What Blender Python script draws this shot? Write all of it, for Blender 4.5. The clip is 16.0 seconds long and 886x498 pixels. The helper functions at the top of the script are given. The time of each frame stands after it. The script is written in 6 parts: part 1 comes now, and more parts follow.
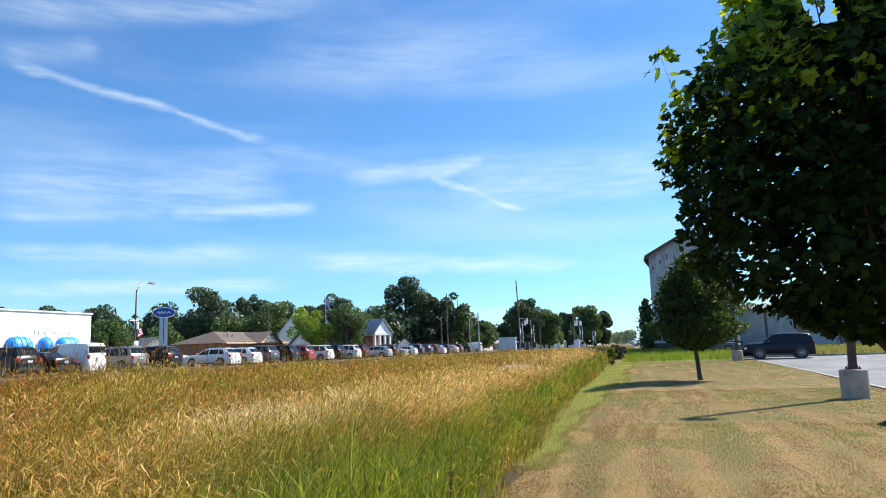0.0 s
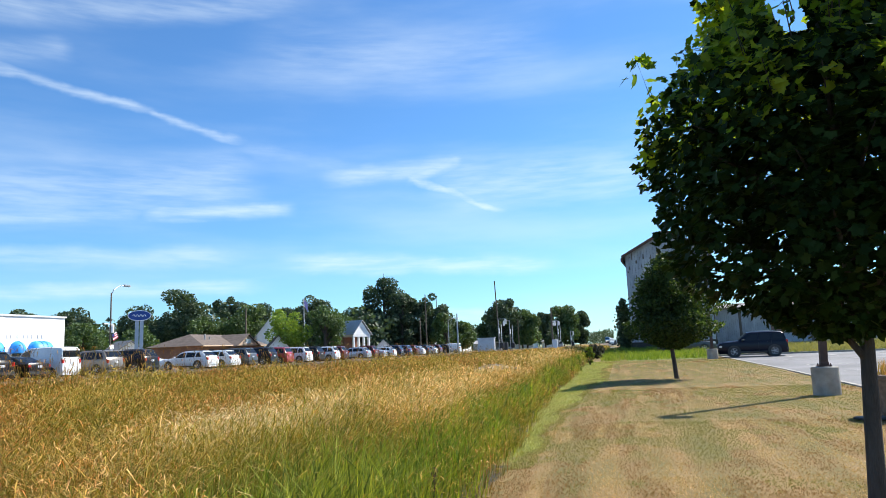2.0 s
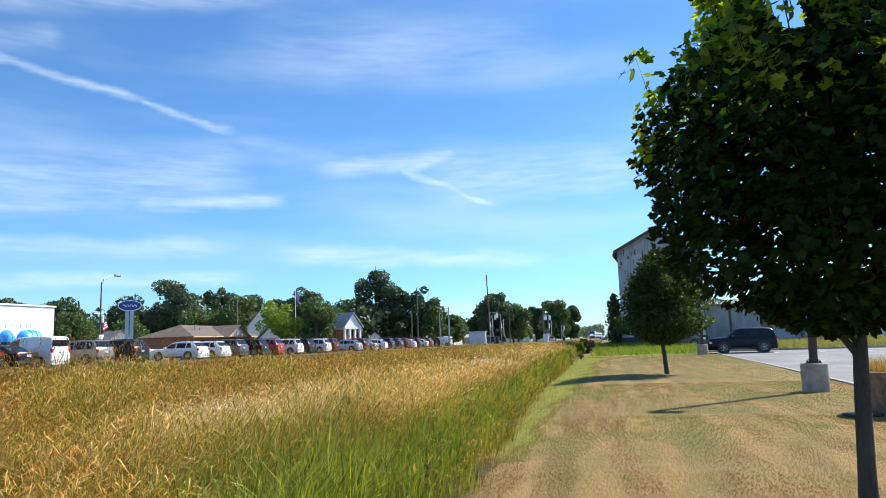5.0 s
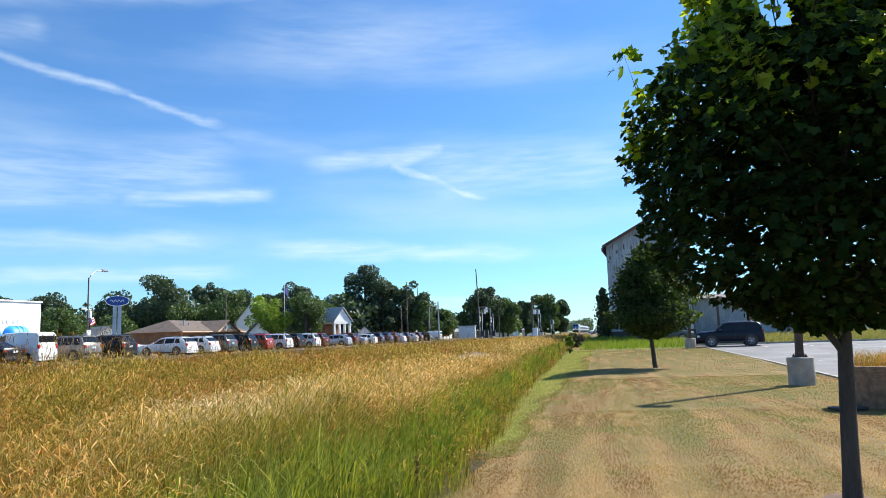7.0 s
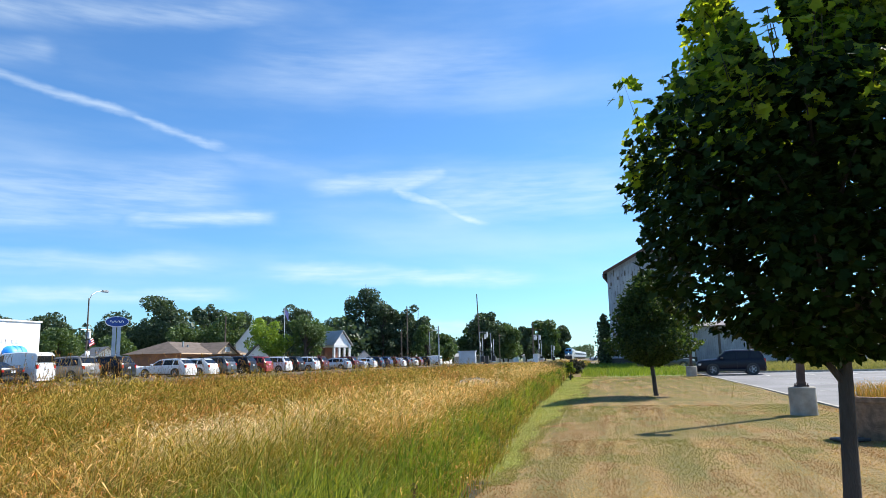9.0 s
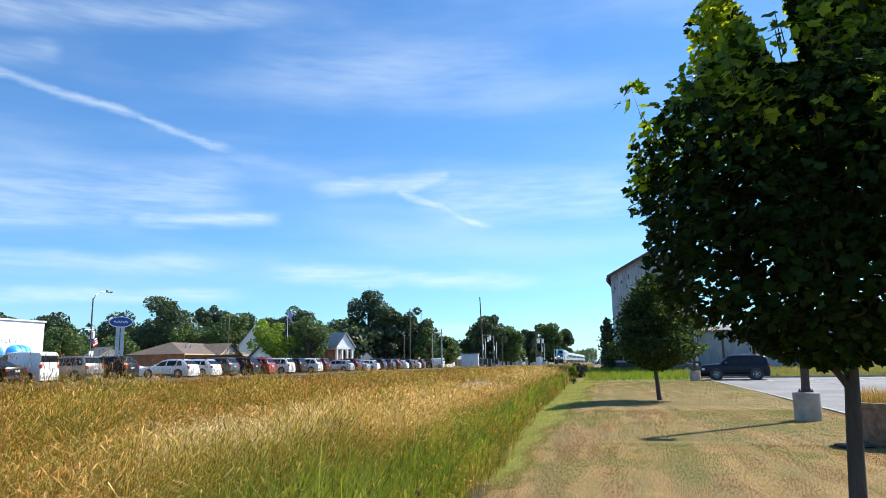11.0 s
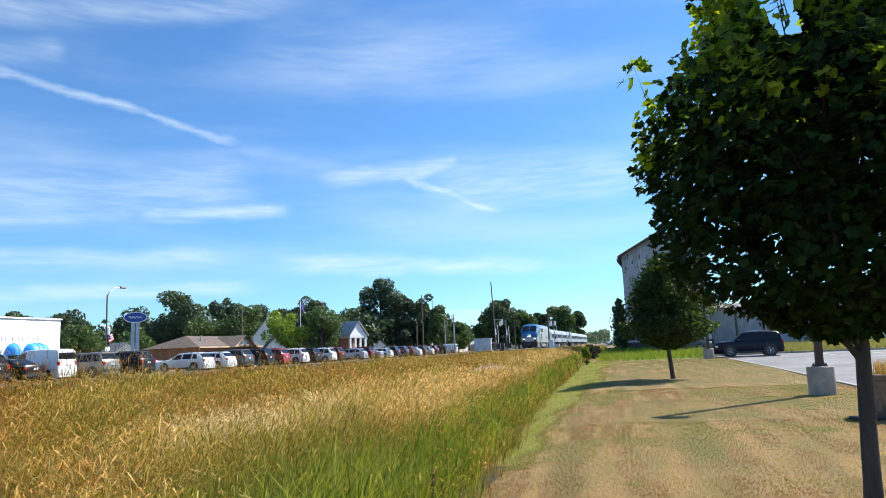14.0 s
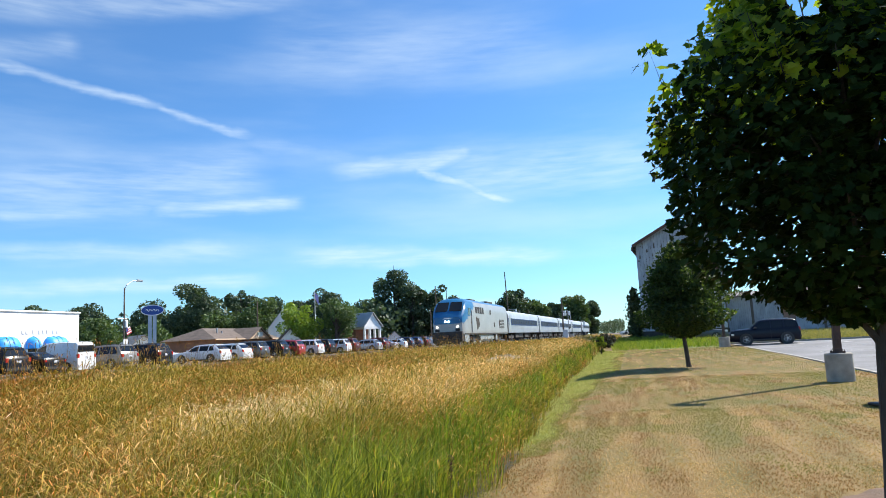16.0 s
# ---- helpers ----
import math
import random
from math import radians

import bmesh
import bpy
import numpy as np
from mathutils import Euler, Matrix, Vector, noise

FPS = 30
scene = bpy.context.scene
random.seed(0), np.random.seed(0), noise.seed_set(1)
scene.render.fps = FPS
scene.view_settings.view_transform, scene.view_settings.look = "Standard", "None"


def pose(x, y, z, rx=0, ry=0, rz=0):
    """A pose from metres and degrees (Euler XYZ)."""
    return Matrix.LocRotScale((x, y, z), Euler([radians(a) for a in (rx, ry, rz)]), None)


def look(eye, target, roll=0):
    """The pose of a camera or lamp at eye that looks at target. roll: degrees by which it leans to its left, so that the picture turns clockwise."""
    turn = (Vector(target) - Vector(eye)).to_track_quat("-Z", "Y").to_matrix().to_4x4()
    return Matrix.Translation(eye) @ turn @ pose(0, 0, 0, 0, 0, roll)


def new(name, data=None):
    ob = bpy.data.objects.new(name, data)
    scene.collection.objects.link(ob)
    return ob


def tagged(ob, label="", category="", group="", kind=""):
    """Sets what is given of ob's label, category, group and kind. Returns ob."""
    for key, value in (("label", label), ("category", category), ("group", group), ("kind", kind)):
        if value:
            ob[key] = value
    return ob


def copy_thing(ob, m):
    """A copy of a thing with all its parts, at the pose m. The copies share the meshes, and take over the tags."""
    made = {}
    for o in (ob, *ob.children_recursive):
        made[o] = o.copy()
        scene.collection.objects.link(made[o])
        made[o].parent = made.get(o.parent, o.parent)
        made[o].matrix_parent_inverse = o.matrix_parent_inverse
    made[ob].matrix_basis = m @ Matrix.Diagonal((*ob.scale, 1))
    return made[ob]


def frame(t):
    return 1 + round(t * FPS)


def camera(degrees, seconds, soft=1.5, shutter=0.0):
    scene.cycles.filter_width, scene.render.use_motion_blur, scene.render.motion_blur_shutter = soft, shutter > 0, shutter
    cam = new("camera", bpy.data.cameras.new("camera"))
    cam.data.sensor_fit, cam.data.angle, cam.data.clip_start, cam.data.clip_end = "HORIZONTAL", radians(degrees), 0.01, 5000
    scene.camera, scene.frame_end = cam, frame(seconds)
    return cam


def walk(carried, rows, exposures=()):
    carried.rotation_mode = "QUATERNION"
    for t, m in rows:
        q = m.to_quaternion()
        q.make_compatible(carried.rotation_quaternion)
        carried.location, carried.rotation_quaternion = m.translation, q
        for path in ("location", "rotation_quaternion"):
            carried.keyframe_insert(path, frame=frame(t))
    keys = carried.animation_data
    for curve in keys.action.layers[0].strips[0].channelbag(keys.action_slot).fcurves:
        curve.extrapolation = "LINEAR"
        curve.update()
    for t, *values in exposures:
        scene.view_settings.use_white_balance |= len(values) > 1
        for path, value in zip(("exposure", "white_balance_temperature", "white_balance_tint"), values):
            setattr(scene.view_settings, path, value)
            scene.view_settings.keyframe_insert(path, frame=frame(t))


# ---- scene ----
cam = camera(65.2, 16.0, soft=0.8)
PATH = [
    (0, (0.036, 0.225, 1.588), (-0.532, 2.121, 1.875), -1.9),
    (0.5, (0.003, 0.117, 1.595), (-0.547, 2.017, 1.887), -1.9),
    (1, (0.002, 0.126, 1.605), (-0.564, 2.023, 1.892), -2.0),
    (1.5, (0.004, 0.129, 1.583), (-0.553, 2.028, 1.871), -2.3),
    (2, (0.025, 0.124, 1.6), (-0.483, 2.038, 1.887), -2.4),
    (2.5, (-0.002, 0.14, 1.602), (-0.516, 2.051, 1.891), -2.4),
    (3, (0.005, 0.136, 1.613), (-0.494, 2.053, 1.886), -2.2),
    (3.5, (0.008, 0.149, 1.6), (-0.486, 2.068, 1.869), -1.7),
    (4, (0.001, 0.149, 1.594), (-0.496, 2.067, 1.862), -1.7),
    (6.5, (-0.015, 0.113, 1.609), (-0.477, 2.042, 1.869), -2.0),
    (7, (-0.007, 0.119, 1.622), (-0.466, 2.05, 1.872), -2.0),
    (7.5, (0.013, 0.093, 1.63), (-0.435, 2.021, 1.918), -2.3),
    (8, (0.019, 0.106, 1.635), (-0.443, 2.028, 1.94), -1.6),
    (10.5, (-0.012, 0.115, 1.628), (-0.47, 2.034, 1.957), -1.2),
    (11, (-0.014, 0.105, 1.631), (-0.481, 2.022, 1.958), -0.9),
    (11.5, (-0.021, 0.114, 1.633), (-0.476, 2.034, 1.96), -0.9),
    (12, (0.011, 0.091, 1.62), (-0.464, 2.005, 1.95), -1.1),
    (12.5, (0.039, 0.07, 1.602), (-0.473, 1.979, 1.91), -1.4),
    (13, (0.02, 0.065, 1.6), (-0.497, 1.972, 1.906), -1.2),
    (13.5, (0.017, 0.082, 1.597), (-0.51, 1.988, 1.892), -2.7),
    (14, (0.017, 0.085, 1.615), (-0.48, 2.0, 1.903), -2.6),
    (14.5, (0.017, 0.076, 1.601), (-0.498, 1.987, 1.889), -3.0),
    (15, (0.015, 0.076, 1.59), (-0.507, 1.987, 1.869), -2.9),
    (15.5, (-0.007, 0.076, 1.588), (-0.526, 1.987, 1.864), -2.9),
    (16, (-0.005, 0.07, 1.579), (-0.541, 1.979, 1.843), -3.0),
]
walk(cam, [(t, look(eye, target, roll)) for t, eye, target, roll in PATH])

# ---------------------------------------------------------------- world and sun
SUN_AZ, SUN_EL = 43.0, 43.0      # degrees from +y towards +x, and above the horizon
SUN_DIR = Vector((math.sin(radians(SUN_AZ)) * math.cos(radians(SUN_EL)),
                  math.cos(radians(SUN_AZ)) * math.cos(radians(SUN_EL)), math.sin(radians(SUN_EL))))
sun = new("sun", bpy.data.lights.new("sun", "SUN"))
sun.data.energy, sun.data.angle, sun.data.color = 5.0, radians(0.6), (1.0, 0.95, 0.86)
sun.matrix_world = look((40, 40, 60), tuple(Vector((40, 40, 60)) - SUN_DIR))
scene.view_settings.exposure = 0.80

# streaks of cirrus and an old vapour trail: azimuth and elevation in degrees at both ends, half width, strength
STREAKS = [
    (-50.29, 20.93, -38.27, 18.84, 0.30, 0.34),
    (-38.70, 18.83, -31.46, 17.14, 0.24, 0.32),
    (-31.23, 16.48, -20.48, 14.77, 0.34, 0.12),
    (-24.0, 14.30, -13.03, 15.18, 0.62, 0.36),
    (-17.5, 14.2, -13.2, 15.4, 0.42, 0.40),
    (-17.8, 14.62, -10.13, 11.14, 0.30, 0.42),
    (-49.73, 10.24, -38.52, 11.23, 0.44, 0.28),
    (-38.52, 11.15, -27.81, 11.67, 0.48, 0.44),
    (-49.60, 7.73, -32.08, 7.96, 0.62, 0.30),
    (-27.15, 7.49, -6.67, 6.51, 0.58, 0.42),
    (-49.47, 5.18, -30.30, 5.56, 0.44, 0.34),
    (-50.33, 21.32, -44.11, 22.61, 0.70, 0.20),
    (-50.51, 24.41, -27.48, 27.72, 0.8, 0.24),
    (-49.81, 11.85, -30.77, 13.97, 1.9, 0.30),
    (-14.77, 13.50, 2.29, 13.58, 1.9, 0.30),
    (-29.87, 23.75, -5.61, 23.64, 2.2, 0.14),
    (-16.57, 2.98, -11.47, 2.66, 0.44, 0.40),
]


def build_world():
    world = bpy.data.worlds.new("sky")
    scene.world = world
    world.use_nodes = True
    nt = world.node_tree
    nt.nodes.clear()
    N, L = nt.nodes.new, nt.links.new

    def math_node(op, a, b=None, clamp=False):
        n = N("ShaderNodeMath")
        n.operation, n.use_clamp = op, clamp
        for i, v in enumerate((a, b)):
            if v is None:
                continue
            if isinstance(v, (int, float)):
                n.inputs[i].default_value = v
            else:
                L(v, n.inputs[i])
        return n.outputs[0]

    def ramp(v, lo, hi, smooth=True):
        n = N("ShaderNodeMapRange")
        n.interpolation_type = "SMOOTHSTEP" if smooth else "LINEAR"
        n.inputs["From Min"].default_value, n.inputs["From Max"].default_value = lo, hi
        L(v, n.inputs["Value"])
        return n.outputs[0]

    tc = N("ShaderNodeTexCoord")
    sep = N("ShaderNodeSeparateXYZ")
    L(tc.outputs["Generated"], sep.inputs[0])
    az = math_node("MULTIPLY", math_node("ARCTAN2", sep.outputs[0], sep.outputs[1]), 180 / math.pi)
    el = math_node("MULTIPLY", math_node("ARCSINE", sep.outputs[2]), 180 / math.pi)

    def noise_at(sx, sy, detail, seed):
        c = N("ShaderNodeCombineXYZ")
        L(math_node("MULTIPLY", az, sx), c.inputs[0])
        L(math_node("MULTIPLY", el, sy), c.inputs[1])
        c.inputs[2].default_value = seed
        n = N("ShaderNodeTexNoise")
        n.inputs["Scale"].default_value, n.inputs["Detail"].default_value = 1.0, detail
        L(c.outputs[0], n.inputs["Vector"])
        return n.outputs[0]

    wob = math_node("SUBTRACT", noise_at(0.25, 0.4, 4, 3.0), 0.5)
    elw = math_node("ADD", el, math_node("MULTIPLY", wob, 1.2))
    azw = math_node("ADD", az, math_node("MULTIPLY", wob, 1.8))
    wisp = ramp(math_node("ADD", math_node("MULTIPLY", noise_at(0.09, 0.75, 6, 9.0), .6), math_node("MULTIPLY", noise_at(0.35, 2.6, 5, 4.0), .4)), 0.30, 0.68)
    total = None
    for a0, e0, a1, e1, w, s in STREAKS:
        ln = math.hypot(a1 - a0, e1 - e0)
        dx, dy = (a1 - a0) / ln, (e1 - e0) / ln
        la, le = math_node("SUBTRACT", azw, a0), math_node("SUBTRACT", elw, e0)
        along = math_node("ADD", math_node("MULTIPLY", la, dx / ln), math_node("MULTIPLY", le, dy / ln))
        across = math_node("ABSOLUTE", math_node("ADD", math_node("MULTIPLY", la, -dy / w), math_node("MULTIPLY", le, dx / w)))
        m = math_node("MULTIPLY", ramp(across, 1.9, 0.0), ramp(math_node("ABSOLUTE", math_node("SUBTRACT", along, 0.5)), 0.62, 0.36))
        m = math_node("MULTIPLY", m, s)
        total = m if total is None else math_node("MAXIMUM", total, m)
    total = math_node("MULTIPLY", total, math_node("ADD", math_node("MULTIPLY", wisp, 0.95), 0.32))
    # thin veil of cirrus over the whole sky
    veil = math_node("MULTIPLY", ramp(noise_at(0.035, 0.17, 7, 1.0), 0.42, 0.85), 0.30)
    total = math_node("ADD", total, veil, True)
    sky = N("ShaderNodeTexSky")
    sky.sky_type, sky.sun_disc = "NISHITA", False
    sky.sun_elevation, sky.sun_rotation = radians(SUN_EL), radians(SUN_AZ)
    sky.air_density, sky.dust_density, sky.ozone_density = 1.0, 0.15, 2.2
    tint = N("ShaderNodeMix")
    tint.data_type, tint.blend_type = "RGBA", "MULTIPLY"
    tint.inputs["Factor"].default_value = 1.0
    L(sky.outputs[0], tint.inputs["A"])
    tint.inputs["B"].default_value = (0.56, 0.91, 1.22, 1)
    cloud = N("ShaderNodeMix")
    cloud.data_type = "RGBA"
    L(total, cloud.inputs["Factor"])
    L(tint.outputs["Result"], cloud.inputs["A"])
    cloud.inputs["B"].default_value = (6.6, 7.6, 8.2, 1)
    bg = N("ShaderNodeBackground")
    bg.inputs["Strength"].default_value = 0.087
    L(cloud.outputs["Result"], bg.inputs[0])
    out = N("ShaderNodeOutputWorld")
    L(bg.outputs[0], out.inputs[0])


build_world()

# ---------------------------------------------------------------- materials


def mat(name, col, col2=None, rough=0.8, metal=0.0, scale=1.5, fine=40.0, bump=0.15, vary=0.0, by="", leaf=0.0, emit=0.0, stretch=None, spec=0.5, lo=0.35, hi=0.65):
    """Two-scale procedural surface: broad patches from col to col2, fine grain, relief; vary by object or island."""
    m = bpy.data.materials.new(name)
    m.use_nodes = True
    nt = m.node_tree
    nt.nodes.clear()
    N, L = nt.nodes.new, nt.links.new
    col2 = col2 or tuple(c * 0.8 for c in col)
    tc = N("ShaderNodeTexCoord")
    src = tc.outputs["Object"]
    if stretch:
        mp = N("ShaderNodeMapping")
        mp.inputs["Scale"].default_value = stretch
        L(src, mp.inputs[0])
        src = mp.outputs[0]
    n1, n2 = N("ShaderNodeTexNoise"), N("ShaderNodeTexNoise")
    n1.inputs["Scale"].default_value, n1.inputs["Detail"].default_value = scale, 5
    n2.inputs["Scale"].default_value, n2.inputs["Detail"].default_value = fine, 3
    L(src, n1.inputs["Vector"]), L(src, n2.inputs["Vector"])
    mr = N("ShaderNodeMapRange")
    mr.inputs["From Min"].default_value, mr.inputs["From Max"].default_value = lo, hi
    L(n1.outputs[0], mr.inputs["Value"])
    mix = N("ShaderNodeMix")
    mix.data_type = "RGBA"
    mix.inputs["A"].default_value, mix.inputs["B"].default_value = (*col, 1), (*col2, 1)
    L(mr.outputs[0], mix.inputs["Factor"])
    hsv = N("ShaderNodeHueSaturation")
    L(mix.outputs["Result"], hsv.inputs["Color"])
    val = N("ShaderNodeMapRange")
    val.inputs["To Min"].default_value, val.inputs["To Max"].default_value = 0.8, 1.2
    L(n2.outputs[0], val.inputs["Value"])
    value = val.outputs[0]
    if vary:
        r = N("ShaderNodeObjectInfo").outputs["Random"] if by == "object" else N("ShaderNodeNewGeometry").outputs["Random Per Island"]
        rr = N("ShaderNodeMapRange")
        rr.inputs["To Min"].default_value, rr.inputs["To Max"].default_value = 1 - vary, 1 + vary
        L(r, rr.inputs["Value"])
        mul = N("ShaderNodeMath")
        mul.operation = "MULTIPLY"
        L(value, mul.inputs[0]), L(rr.outputs[0], mul.inputs[1])
        value = mul.outputs[0]
        hh = N("ShaderNodeMapRange")
        hh.inputs["To Min"].default_value, hh.inputs["To Max"].default_value = 0.5 + vary * 0.05, 0.5 - vary * 0.05
        L(r, hh.inputs["Value"]), L(hh.outputs[0], hsv.inputs["Hue"])
    L(value, hsv.inputs["Value"])
    b = N("ShaderNodeBsdfPrincipled")
    L(hsv.outputs[0], b.inputs["Base Color"])
    b.inputs["Roughness"].default_value, b.inputs["Metallic"].default_value = rough, metal
    b.inputs["Specular IOR Level"].default_value = spec
    if bump:
        bp = N("ShaderNodeBump")
        bp.inputs["Strength"].default_value, bp.inputs["Distance"].default_value = bump, 0.02
        L(n2.outputs[0], bp.inputs["Height"]), L(bp.outputs[0], b.inputs["Normal"])
    if emit:
        L(hsv.outputs[0], b.inputs["Emission Color"])
        b.inputs["Emission Strength"].default_value = emit
    shader = b.outputs[0]
    if leaf:
        tr = N("ShaderNodeBsdfTranslucent")
        warm = N("ShaderNodeMix")
        warm.data_type, warm.blend_type = "RGBA", "MULTIPLY"
        warm.inputs["Factor"].default_value = 1.0
        warm.inputs["B"].default_value = (1.25, 1.2, 0.45, 1)
        L(hsv.outputs[0], warm.inputs["A"]), L(warm.outputs["Result"], tr.inputs[0])
        mx = N("ShaderNodeMixShader")
        mx.inputs[0].default_value = leaf
        L(shader, mx.inputs[1]), L(tr.outputs[0], mx.inputs[2])
        shader = mx.outputs[0]
    L(shader, N("ShaderNodeOutputMaterial").inputs[0])
    return m


def glass_mat(name, col, rough=0.06):
    m = bpy.data.materials.new(name)
    m.use_nodes = True
    b = m.node_tree.nodes["Principled BSDF"]
    b.inputs["Base Color"].default_value = (*col, 1)
    b.inputs["Roughness"].default_value, b.inputs["Specular IOR Level"].default_value = rough, 0.4
    return m


def paint(name, col, metal=0.0, rough=0.28):
    m = mat(name, col, tuple(c * 0.9 for c in col), rough, metal, 0.8, 9.0, 0.0)
    b = [n for n in m.node_tree.nodes if n.type == "BSDF_PRINCIPLED"][0]
    b.inputs["Specular IOR Level"].default_value = 0.5 if max(col) > 0.1 else 0.22
    b.inputs["Coat Weight"].default_value, b.inputs["Coat Roughness"].default_value = (0.6 if max(col) > 0.3 else 0.10), 0.08
    return m


